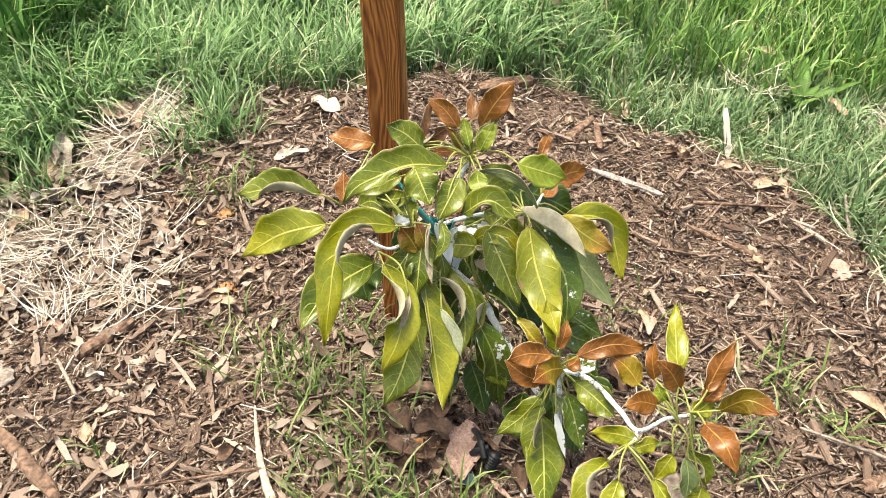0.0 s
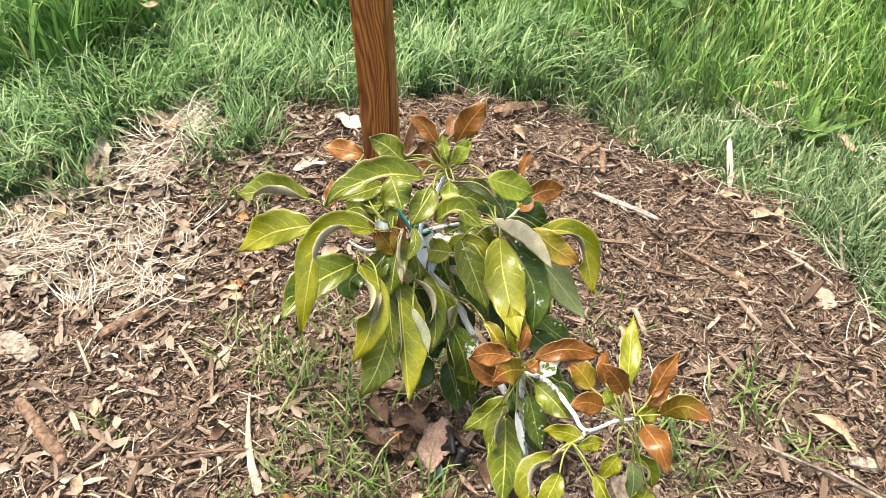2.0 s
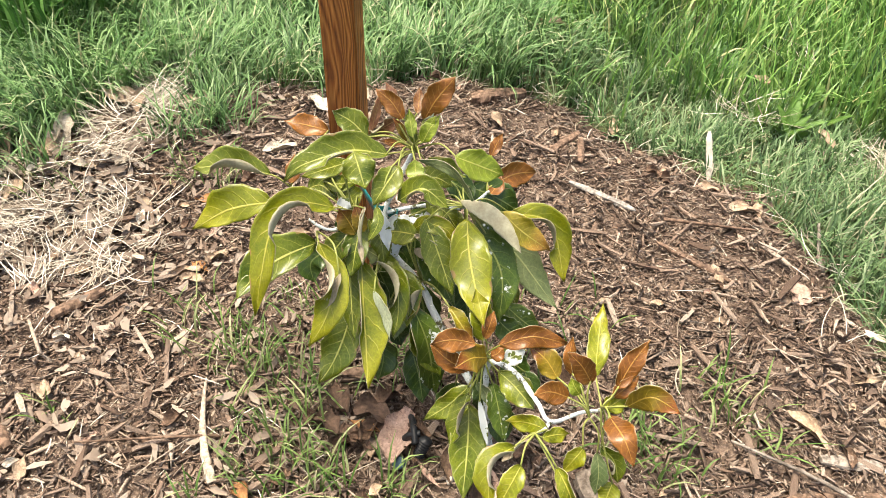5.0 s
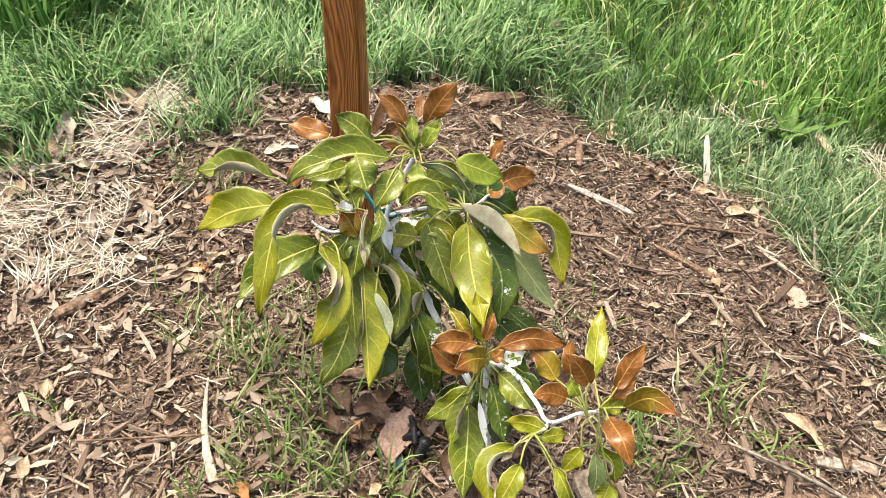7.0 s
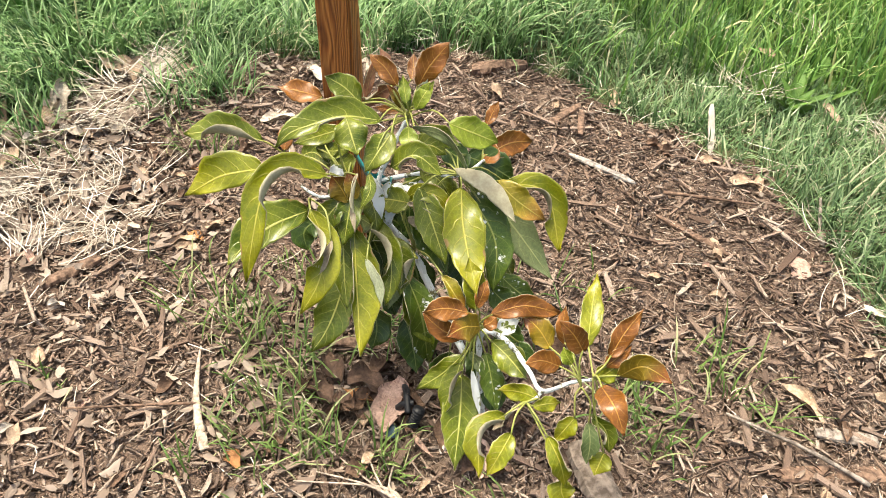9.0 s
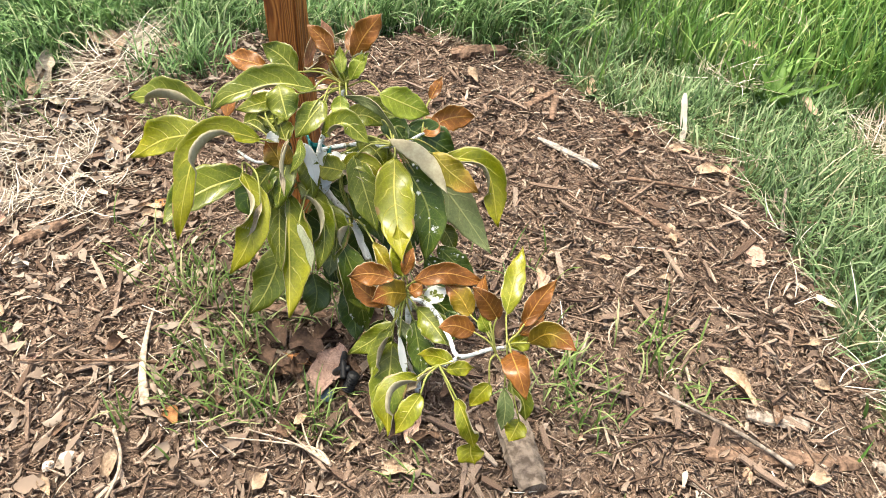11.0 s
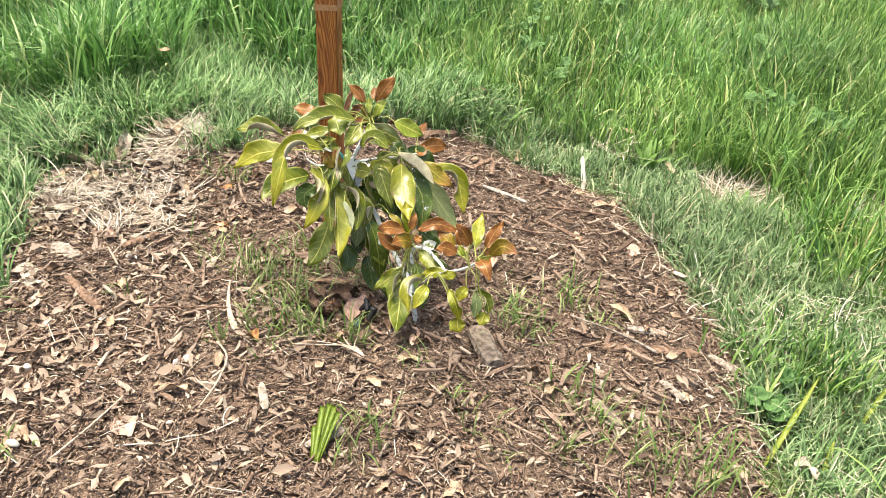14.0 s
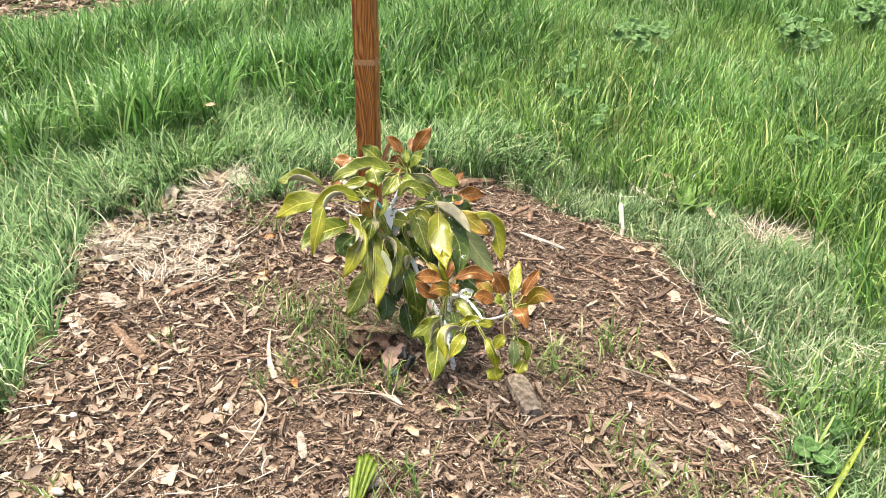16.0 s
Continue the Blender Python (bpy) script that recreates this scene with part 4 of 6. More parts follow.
leaf("white", nX, (-0.010, 0.790, 0.375), ((0.003, 0.780, 0.351),), (0.010, 0.770, 0.317), 0.020, 0, 0.0, 0.0, half=(1.00, 1.00))
leaf("white", nX, (0.018, 0.800, 0.360), ((0.007, 0.792, 0.337),), (0.005, 0.785, 0.320), 0.015, 0, 0.0, 0.0, half=(1.00, 1.00))


# ---- litter of the bed ----
rng = np.random.default_rng(11)


def scatter(n, want):
    """n places in the bed's bounds for which want(x, y) holds."""
    xs, ys = [], []
    total = 0
    while total < n:
        x, y = rng.uniform(-1.0, 1.0, n), rng.uniform(-0.65, 1.95, n)
        k = want(x, y)
        xs.append(x[k]), ys.append(y[k])
        total += int(k.sum())
    return np.concatenate(xs)[:n], np.concatenate(ys)[:n]


def chips(n, length, width, thick, want, lift=0.01, tilt=0.25, spots=None):
    """Splinters: tapering six-sided boxes lying about; returns vertices and faces."""
    x, y = spots or scatter(n, want)
    L = length[0] + (length[1] - length[0]) * rng.random(n) ** 2.2
    W = rng.uniform(*width, n) * (0.6 + 0.4 * L / length[1])
    T = rng.uniform(*thick, n)
    az, pit, rol = rng.uniform(0, 2 * np.pi, n), rng.normal(0, tilt, n), rng.normal(0, 0.5, n)
    d = np.stack([np.cos(az) * np.cos(pit), np.sin(az) * np.cos(pit), np.sin(pit)], 1)
    s = np.stack([-np.sin(az), np.cos(az), np.zeros(n)], 1)
    u = np.cross(d, s)
    s, u = s * np.cos(rol)[:, None] + u * np.sin(rol)[:, None], u * np.cos(rol)[:, None] - s * np.sin(rol)[:, None]
    c = np.stack([x, y, (bed_z(x, y) if spots is None else ground_z(x, y)) + lift * rng.random(n) + np.abs(np.sin(pit)) * L * 0.3], 1)
    out = []
    for e, wf in ((-0.5, 0.55), (0.5, 1.0)):
        for a, b in ((-1, -1), (1, -1), (1, 1), (-1, 1)):
            ww = wf * rng.uniform(0.6, 1.1, n)
            bend = rng.normal(0, 0.06, n)
            out.append(c + d * (e * L + rng.normal(0, 0.05, n) * L)[:, None] + s * (0.5 * a * W * ww + bend * np.where(L > 0.05, np.minimum(L, 5 * W), L))[:, None] + u * (0.5 * b * T)[:, None])
    v = np.stack(out, 1)
    q = np.array([(0, 3, 2, 1), (4, 5, 6, 7), (0, 1, 5, 4), (1, 2, 6, 5), (2, 3, 7, 6), (3, 0, 4, 7)])
    return v.reshape(-1, 3), (q[None] + 8 * np.arange(n)[:, None, None]).reshape(-1, 4)


def joined(name, sets, mat, label, category):
    vs, fs, off = [], [], 0
    for v, f in sets:
        vs.append(v), fs.append(f + off)
        off += len(v)
    return tagged(new(name, fast_mesh(name, np.concatenate(vs), np.concatenate(fs), mat)), label, category, kind="stuff")


front = lambda x, y: (bed_depth(x, y) > -0.01) & (y > 0.02)
litter = joined("mulch_litter", [
    chips(26000, (0.008, 0.044), (0.0018, 0.0046), (0.0008, 0.002), front, 0.011, 0.12),
    chips(1300, (0.04, 0.09), (0.0022, 0.006), (0.0015, 0.0032), front, 0.013, 0.06),
    chips(5000, (0.008, 0.022), (0.004, 0.009), (0.0006, 0.0013), front, 0.013, 0.18),
    chips(41000, (0.004, 0.016), (0.0013, 0.0038), (0.0007, 0.0016), front, 0.015, 0.25),
    chips(4000, (0.012, 0.06), (0.003, 0.008), (0.0012, 0.003), lambda x, y: (bed_depth(x, y) > 0) & (y <= 0.04), 0.012),
], CHIP_MANY, "shredded brown wood and bark lying loose over the bed", "mulch")
fx, fy = rng.uniform(-4.8, -0.3, 9000), rng.uniform(3.2, 7.5, 9000)
ok = bare_far(fx, fy)
fx, fy = fx[ok], fy[ok]
joined("far_litter", [chips(len(fx), (0.03, 0.12), (0.012, 0.05), (0.002, 0.008), None, 0.02, 0.25, (fx, fy))], CHIP_MANY,
       "brown leaf litter and mulch beyond the grass", "mulch")


# ---- blades of grass ----
def blades(x, y, z, length, width, lean, bend, heading=None, seg=4):
    """Curved, tapering ribbons; returns vertices and faces."""
    n = len(x)
    az = rng.uniform(0, 2 * np.pi, n) if heading is None else heading
    side = np.stack([-np.sin(az), np.cos(az), np.zeros(n)], 1)
    swirl = rng.normal(0, 0.5, n)
    p = np.stack([x, y, z], 1)
    rows = []
    for k in range(seg + 1):
        f = k / seg
        w = width * (0.75 + 0.5 * f - 1.25 * f ** 3.2) * 0.5 + 0.0002
        rows.append(np.stack([p - side * w[:, None], p + side * w[:, None]], 1))
        a = lean + bend * (f + 0.5 / seg) ** 1.8
        az2 = az + swirl * f
        step = length / seg
        p = p + np.stack([np.sin(a) * np.cos(az2), np.sin(a) * np.sin(az2), np.cos(a)], 1) * step[:, None]
        p[:, 2] = np.maximum(p[:, 2], z + 0.004)
        side = np.stack([-np.sin(az2), np.cos(az2), 0.25 * np.sin(swirl * 3) * np.ones(n)], 1)
    v = np.stack(rows, 1).reshape(n, -1, 3)
    q = np.array([(2 * k, 2 * k + 1, 2 * k + 3, 2 * k + 2) for k in range(seg)])
    return v.reshape(-1, 3), (q[None] + 2 * (seg + 1) * np.arange(n)[:, None, None]).reshape(-1, 4)


def clump_places(n, x0, x1, y0, y1, keep, per=14, spread=0.03, combed=False):
    """Blades stand in tufts: places round random tuft centres."""
    m = max(n // per, 1)
    xs, ys, hs, total = [], [], [], 0
    while total < n:
        cx, cy = rng.uniform(x0, x1, m), rng.uniform(y0, y1, m)
        x = np.repeat(cx, per) + rng.normal(0, spread, m * per)
        y = np.repeat(cy, per) + rng.normal(0, spread, m * per)
        if combed:
            lay = 2.4 * np.sin(2.3 * cx + 1.1 * cy) + 2.0 * np.cos(1.9 * cy - 1.3 * cx) + rng.normal(0, 0.8, m)
            h = np.repeat(lay, per) + rng.normal(0, 0.9, m * per)
        else:
            h = np.arctan2(y - np.repeat(cy, per), x - np.repeat(cx, per)) + rng.normal(0, 0.7, m * per)
        k = keep(x, y)
        xs.append(x[k]), ys.append(y[k]), hs.append(h[k])
        total += int(k.sum())
    return np.concatenate(xs)[:n], np.concatenate(ys)[:n], np.concatenate(hs)[:n]


def grass(name, n, box, keep, length, width, lean, bend, mat, label, per=14, spread=0.03, seg=4, patch=0.0, combed=False):
    x, y, h = clump_places(n, *box, keep, per, spread, combed)
    k = len(x)
    L = rng.uniform(*length, k) * (1 + patch * np.sin(2.1 * x + 0.7) * np.sin(1.7 * y + 1.1) + patch * np.sin(5.3 * x - 2.9 * y))
    L = L * np.clip(0.3 - 0.7 * far_edge(x, y), 0.3, 1.0)
    W = rng.uniform(*width, k)
    v, f = blades(x, y, ground_z(x, y) - 0.004, L, W, np.abs(rng.normal(0, lean, k)), rng.uniform(*bend, k), h, seg)
    return tagged(new(name, fast_mesh(name, v, f, mat)), label, "grass", kind="stuff")


def edge_noise(x, y):
    return 0.12 * np.sin(4.1 * x + 2 * y) + 0.09 * np.sin(7.3 * y - 3 * x) + 0.06 * np.sin(13 * x + 11 * y)


def bare_patch(x, y):
    """Where the grass has died back to straw."""
    a = ((x - 1.2) / 0.15) ** 2 + ((y - 1.64) / 0.11) ** 2
    b = ((x - 1.66) / 0.15) ** 2 + ((y - 1.54) / 0.1) ** 2
    return np.minimum(a, b) < 1 + 0.3 * np.sin(21 * x + 9 * y)


def near_band(x, y):
    """Short fine grass that rings the bed."""
    d = bed_depth(x, y)
    reach = np.where(x < 0.3, 0.74, np.where(y > 1.55, 0.5, 0.62)) + edge_noise(x, y)
    return (d < -0.012) & (d > -reach) & ~bare_patch(x, y)


def tall_zone(x, y):
    d = bed_depth(x, y)
    reach = np.where(x < 0.3, 0.52, np.where(y > 1.55, 0.38, 0.47)) + edge_noise(x, y)
    reach = reach + np.abs(rng.normal(0, 0.1, len(x))) - 0.08
    return (d < -reach) & ~bare_far(x, y) & ~bare_patch(x, y) & (np.abs(x) < 1.2 + 0.62 * np.maximum(y + 0.5, 0))


grass("fine_grass", 27000, (-1.9, 0.75, -0.4, 2.7), lambda x, y: near_band(x, y) & (x < 0.22 + 0.28 * rng.random(len(x))), (0.09, 0.22), (0.0032, 0.0056), 0.3, (0.7, 2.3), GRASS_FINE,
      "fine blue-green grass arching round the mulch bed", 24, 0.02, 6, 0.15, True)
grass("matted_grass", 22000, (0.2, 2.0, -0.4, 2.4), lambda x, y: near_band(x, y) & (x > 0.22 + 0.28 * rng.random(len(x))), (0.05, 0.125), (0.0027, 0.0046), 0.7, (0.4, 1.7), GRASS_MAT,
      "short matted grey-green grass along the bed", 18, 0.026, 4, 0.15)
grass("tall_grass", 46000, (0.0, 4.4, 0.2, 4.6), lambda x, y: tall_zone(x, y) & (x > 0.05 + 0.25 * np.sin(2.2 * y)), (0.1, 0.27), (0.0034, 0.0074), 0.2, (0.1, 2.0), GRASS_TALL,
      "tall yellow-green meadow grass", 16, 0.036, 4, 0.1)
grass("broad_grass", 36000, (-3.6, 0.5, 0.2, 4.6), lambda x, y: tall_zone(x, y) & (x < 0.2 + 0.25 * np.sin(2.2 * y)), (0.15, 0.37), (0.0052, 0.0125), 0.15, (0.3, 2.0), GRASS_LEFT,
      "tall broad-bladed dark green grass", 18, 0.04, 5, 0.22)
grass("weedy_grass", 7000, (0.1, 3.2, 2.1, 4.5), lambda x, y: tall_zone(x, y) & (np.sin(2.9 * x + 1.3 * y) + np.sin(3.7 * y - 1.9 * x) > 0.75 - 0.5 * (y - 2.4)), (0.16, 0.3), (0.005, 0.011), 0.3, (0.3, 2.0), GRASS_LEFT,
      "darker green coarse grass in patches of the meadow", 18, 0.045, 5, 0.1)
grass("far_grass", 32000, (-4.6, 5.2, 4.5, 7.6), lambda x, y: ~bare_far(x, y), (0.18, 0.38), (0.006, 0.012), 0.15, (0.3, 1.8), GRASS_LEFT,
      "green meadow grass far behind the bed", 16, 0.042, 3, 0.2)
grass("trodden_grass", 12000, (-2.2, 2.2, -1.6, 0.4), lambda x, y: (bed_depth(x, y) < -0.02), (0.06, 0.16), (0.0016, 0.003), 0.4, (0.5, 1.7), GRASS_FINE,
      "short green grass behind the bed's open side", 14, 0.04, 3)
grass("outer_grass", 50000, (-7, 7, -5, 9.5), lambda x, y: (bed_depth(x, y) < -0.5) & ~bare_far(x, y) & ((y < -1.2) | (y > 7.4) | (np.abs(x) > np.where(y > 4.4, 4.4, 1.15 + 0.62 * np.maximum(y + 0.5, 0)))),
      (0.14, 0.34), (0.01, 0.022), 0.4, (0.3, 1.8), GRASS_LEFT, "meadow grass all round the yard", 14, 0.06, 2, 0.2)


# ---- fallen leaves ----
def shell(top, rows, cols, normal, thick, name, mats):
    """A thin closed shell under a grid of points."""
    m = len(top)
    verts = list(top) + [p - normal * thick for p in top]
    faces = []
    for i in range(rows):
        for k in range(cols):
            a = i * (cols + 1) + k
            f = (a, a + cols + 1, a + cols + 2, a + 1)
            faces += [f[::-1], tuple(v + m for v in f)]
    edge = [k for k in range(cols + 1)] + [i * (cols + 1) + cols for i in range(1, rows + 1)]
    edge += [rows * (cols + 1) + k for k in range(cols - 1, -1, -1)] + [i * (cols + 1) for i in range(rows - 1, 0, -1)]
    for a, b in zip(edge, edge[1:] + edge[:1]):
        faces.append((a, a + m, b + m, b)[::-1])
    return mesh_from(name, verts, faces, mats, True)


def dead_leaf_mesh(kind, length, width, curl, wave, seed, point=0.8, rows=9, cols=6):
    """A dry leaf along y, curled up at its sides and wavy along its length."""
    dice = random.Random(seed)
    ph, top = dice.uniform(0, 6), []
    bend = dice.uniform(-0.2, 0.35)
    for i in range(rows + 1):
        t = i / rows
        w = max(0.5 * width * math.sin(math.pi * min(max(t, 0.02), 0.985)) ** point * (1 + 0.12 * math.sin(ph + 9 * t)), 0.0012)
        for k in range(cols + 1):
            a = 2 * k / cols - 1
            ww = w * (1 + 0.1 * math.sin(ph * 2 + 17 * t + 3 * a))
            z = curl * w * a * a + wave * width * math.sin(ph + 7 * t + 2 * a) * abs(a) + bend * length * (t - 0.5) ** 2
            top.append(Vector((a * ww * (1 - 0.25 * curl * a * a) + 0.1 * length * math.sin(ph + 2 * t), (t - 0.5) * length, z)))
    low = min(p.z for p in top)
    top = [p - Vector((0, 0, low - 0.001)) for p in top]
    return shell(top, rows, cols, Vector((0, 0, 1)), 0.0008, "dead_leaf", [DEAD[kind]])


def dead_leaf(kind, x, y, length, width, yaw, curl=0.5, wave=0.15, tilt=0.0, roll=0.0, up=0.0, label="", point=0.8):
    seed = int(1000 * abs(x) + 77 * abs(y) * 10)
    ob = new("dead_leaf", dead_leaf_mesh(kind, length, width, curl, wave, seed, point))
    ob.matrix_world = pose(x, y, float(bed_z(x, y)) + 0.008 + up, tilt, roll, yaw)
    return tagged(ob, label or DEAD_LABEL[kind], "dead leaf", "fallen leaves on the bed")


DEAD_LABEL = {"tan": "dry tan leaf lying on the mulch", "cream": "bleached cream leaf lying on the mulch", "brown": "dark brown dry leaf lying on the mulch",
              "pink": "dry pinkish leaf lying on the mulch", "orange": "small orange-brown leaf lying on the mulch", "grey": "pale grey curled leaf lying on the mulch"}

dead_leaf("cream", -0.285, 1.64, 0.085, 0.06, 70, 0.3, label="bleached cream leaf lying behind the stake")
dead_leaf("cream", -0.19, 1.71, 0.06, 0.03, 20, 0.9, label="bleached curled leaf lying behind the stake")
dead_leaf("cream", -0.335, 1.422, 0.08, 0.034, 115, 0.7)
dead_leaf("orange", -0.445, 1.225, 0.05, 0.026, 95, 0.5)
dead_leaf("orange", -0.4, 1.03, 0.045, 0.022, 50, 0.5)
dead_leaf("tan", -0.735, 1.53, 0.12, 0.055, 62, 0.5, tilt=12, up=0.02, label="large tan dry leaf lying on straw")
dead_leaf("tan", -0.675, 1.5, 0.075, 0.04, 5, 0.7, tilt=20, up=0.02, label="tan dry leaf lying on straw")
dead_leaf("cream", -0.8, 1.385, 0.095, 0.05, 12, 0.6, 0.25, tilt=40, up=0.02, label="pale grey curled leaf standing in the grass edge")
dead_leaf("cream", -0.83, 1.36, 0.06, 0.04, -30, 0.9, 0.25, up=0.012)
dead_leaf("tan", -0.93, 1.31, 0.11, 0.085, 40, 0.6, 0.25, up=0.01, label="broad crumpled pale leaf at the bed's edge")
dead_leaf("tan", -0.84, 1.31, 0.08, 0.06, 110, 0.7, 0.3, up=0.008)
dead_leaf("cream", -1.05, 1.33, 0.07, 0.05, 75, 0.9, 0.2, up=0.03, label="bleached leaf lying in the grass")
dead_leaf("pink", 0.030, 0.675, 0.1, 0.062, 8, 0.35, 0.12, up=0.012, label="broad dry pinkish leaf by the drip emitter", point=0.7)
dead_leaf("pink", 0.088, 0.617, 0.06, 0.009, 35, 0.5, 0.1, up=0.004, label="dry pinkish leaf stalk on the mulch")
dead_leaf("brown", -0.07, 0.740, 0.062, 0.045, 40, 0.8, 0.2, up=0.01, point=0.55)
dead_leaf("brown", -0.015, 0.704, 0.062, 0.052, 80, 0.6, 0.2, up=0.01, point=0.55)
dead_leaf("brown", -0.086, 0.689, 0.055, 0.042, 60, 0.6, 0.2, up=0.01, point=0.55)
dead_leaf("orange", -0.022, 0.692, 0.06, 0.018, 65, 0.5, 0.2, up=0.004)
dead_leaf("tan", -0.005, 0.665, 0.05, 0.028, 10, 0.5, 0.2)
dead_leaf("pink", 0.757, 1.09, 0.055, 0.046, 5, 0.1, 0.02, tilt=8, label="rounded pinkish chip-like leaf on the mulch", point=0.45)
dead_leaf("tan", 0.71, 1.356, 0.085, 0.036, 82, 0.4, label="long tan leaf at the bed's edge")
dead_leaf("tan", 0.645, 1.431, 0.055, 0.03, 80, 0.4, point=0.5)
dead_leaf("tan", 0.545, 1.46, 0.055, 0.024, 0, 0.6, tilt=14)
dead_leaf("tan", 0.681, 0.755, 0.085, 0.03, 32, 0.8, tilt=6, label="dry yellow-tan folded leaf on the mulch")
dead_leaf("cream", 0.868, 1.02, 0.09, 0.018, 60, 0.5)
dead_leaf("cream", -0.83, 0.75, 0.072, 0.056, 65, 0.25, 0.06, label="rounded bleached leaf at the bed's edge", point=0.5)
dead_leaf("pink", 0.172, 0.6, 0.07, 0.03, 4, 0.4, label="pale pinkish dry leaf with a tail", point=0.6)
dead_leaf("tan", 0.172, 0.518, 0.055, 0.03, 100, 0.5)
dead_leaf("pink", -0.36, 0.255, 0.062, 0.05, 40, 0.3, 0.1, point=0.5)
dead_leaf("tan", -0.55, 0.185, 0.042, 0.034, 10, 0.3, 0.1, point=0.5)
dead_leaf("tan", -0.87, 0.94, 0.07, 0.03, 60, 0.6)
dead_leaf("pink", 0.86, 0.285, 0.06, 0.032, 15, 0.4, 0.1)
dead_leaf("tan", 0.79, 0.245, 0.07, 0.024, 130, 0.4, 0.1)
dead_leaf("cream", 1.0, 0.31, 0.05, 0.036, 50, 0.6, 0.25, up=0.03, label="crumpled bleached leaf in the grass edge")
dead_leaf("orange", -0.19, 0.56, 0.04, 0.03, 30, 0.6)
dead_leaf("cream", -0.86, 1.02, 0.09, 0.03, 100, 0.7, up=0.012)
dead_leaf("pink", 0.36, 0.93, 0.05, 0.028, -20, 0.5)
dead_leaf("brown", 0.12, 1.3, 0.065, 0.03, 15, 0.8, tilt=25, label="dark brown curled leaf on the mulch")
dead_leaf("orange", 0.05, 1.28, 0.055, 0.026, -40, 0.6, tilt=15)
for lx, ly, lz, yaw, k in ((-0.887, 1.946, 0.2, 86, "tan"), (0.86, 1.9, 0.04, 40, "tan"), (0.98, 1.68, 0.0, 20, "tan"), (0.444, 1.645, 0.012, 10, "tan"), (0.3, 2.05, 0.1, 70, "tan")):
    ob = dead_leaf(k, lx, ly, 0.075, 0.03, yaw, 0.4, label="dry tan leaf caught on the grass")
    ob.location.z = lz
    ob["group"] = "fallen leaves on the grass"

spare = [dead_leaf_mesh(k, L, W, c, w, 40 + i, p) for i, (k, L, W, c, w, p) in enumerate((
    ("tan", 0.05, 0.026, 0.7, 0.2, 0.8), ("tan", 0.065, 0.03, 0.5, 0.25, 0.7), ("tan", 0.04, 0.022, 0.6, 0.2, 0.6), ("pink", 0.045, 0.026, 0.6, 0.2, 0.7),
    ("brown", 0.06, 0.032, 0.9, 0.25, 0.8), ("brown", 0.045, 0.028, 0.8, 0.3, 0.7), ("tan", 0.035, 0.02, 0.5, 0.2, 0.5), ("brown", 0.045, 0.022, 0.6, 0.2, 0.7)))]
kinds = ("tan", "tan", "tan", "pink", "brown", "brown", "tan", "brown")
sx, sy = scatter(140, lambda x, y: (bed_depth(x, y) > 0.0) & (y > 0.1) & (rng.random(len(x)) < np.where(x < -0.3, 1.0, 0.45)))
for x, y in zip(sx, sy):
    i = int(rng.integers(len(spare)))
    ob = new("dead_leaf", spare[i])
    ob.matrix_world = pose(x, y, float(bed_z(x, y)) + 0.01, rng.uniform(-22, 22), rng.uniform(-22, 22), rng.uniform(0, 360)) @ Matrix.Scale(rng.uniform(0.5, 0.95), 4)
    tagged(ob, DEAD_LABEL[kinds[i]], "dead leaf", "fallen leaves on the bed")


# Extra dark brown leaves, added so their colour deepens the tree's shade below.
shade_leaves = [dead_leaf_mesh("brown", L, W, c, 0.3, 90 + i, p) for i, (L, W, c, p) in enumerate(((0.06, 0.042, 0.8, 0.55), (0.05, 0.036, 0.6, 0.6), (0.065, 0.034, 0.9, 0.7)))]
for i in range(20):
    x, y = 0.02 + 0.1 * rng.normal(), 0.7 + 0.06 * rng.normal()
    ob = new("dead_leaf", shade_leaves[i % 3])
    ob.matrix_world = pose(x, y, float(bed_z(x, y)) + 0.012, rng.uniform(-25, 25), rng.uniform(-25, 25), rng.uniform(0, 360)) @ Matrix.Scale(rng.uniform(0.6, 1.0), 4)
    tagged(ob, "dark brown dry leaf added to deepen the shade under the young tree", "dead leaf", "fallen leaves on the bed")

pale = [dead_leaf_mesh(k, L, W, c, w, 70 + i, p) for i, (k, L, W, c, w, p) in enumerate((
    ("cream", 0.055, 0.034, 0.7, 0.25, 0.6), ("tan", 0.06, 0.034, 0.6, 0.3, 0.7), ("grey", 0.05, 0.03, 0.9, 0.25, 0.6), ("cream", 0.045, 0.022, 0.5, 0.25, 0.8)))]
pale_kinds = ("cream", "tan", "grey", "cream")
sx, sy = scatter(34, lambda x, y: (bed_depth(x, y) > -0.05) & ((((x + 0.84) / 0.22) ** 2 + ((y - 1.2) / 0.24) ** 2 < 1) | ((x < -0.3) & (y > 0.5) & (y < 1.2) & (rng.random(len(x)) < 0.25))))
for x, y in zip(sx, sy):
    i = int(rng.integers(4))
    ob = new("dead_leaf", pale[i])
    ob.matrix_world = pose(x, y, float(bed_z(x, y)) + 0.014, rng.uniform(-25, 25), rng.uniform(-25, 25), rng.uniform(0, 360)) @ Matrix.Scale(rng.uniform(0.5, 0.95), 4)
    tagged(ob, DEAD_LABEL[pale_kinds[i]], "dead leaf", "fallen leaves on the bed")


# ---- broken leaves, too many to count ----
FLAKE = island_material("leaf_flake_brown", [(0.0, (0.08, 0.053, 0.039)), (0.3, (0.155, 0.107, 0.08)), (0.6, (0.225, 0.165, 0.126)), (0.9, (0.3, 0.235, 0.182)), (1.0, (0.44, 0.375, 0.3))], 0.85, 0.08)


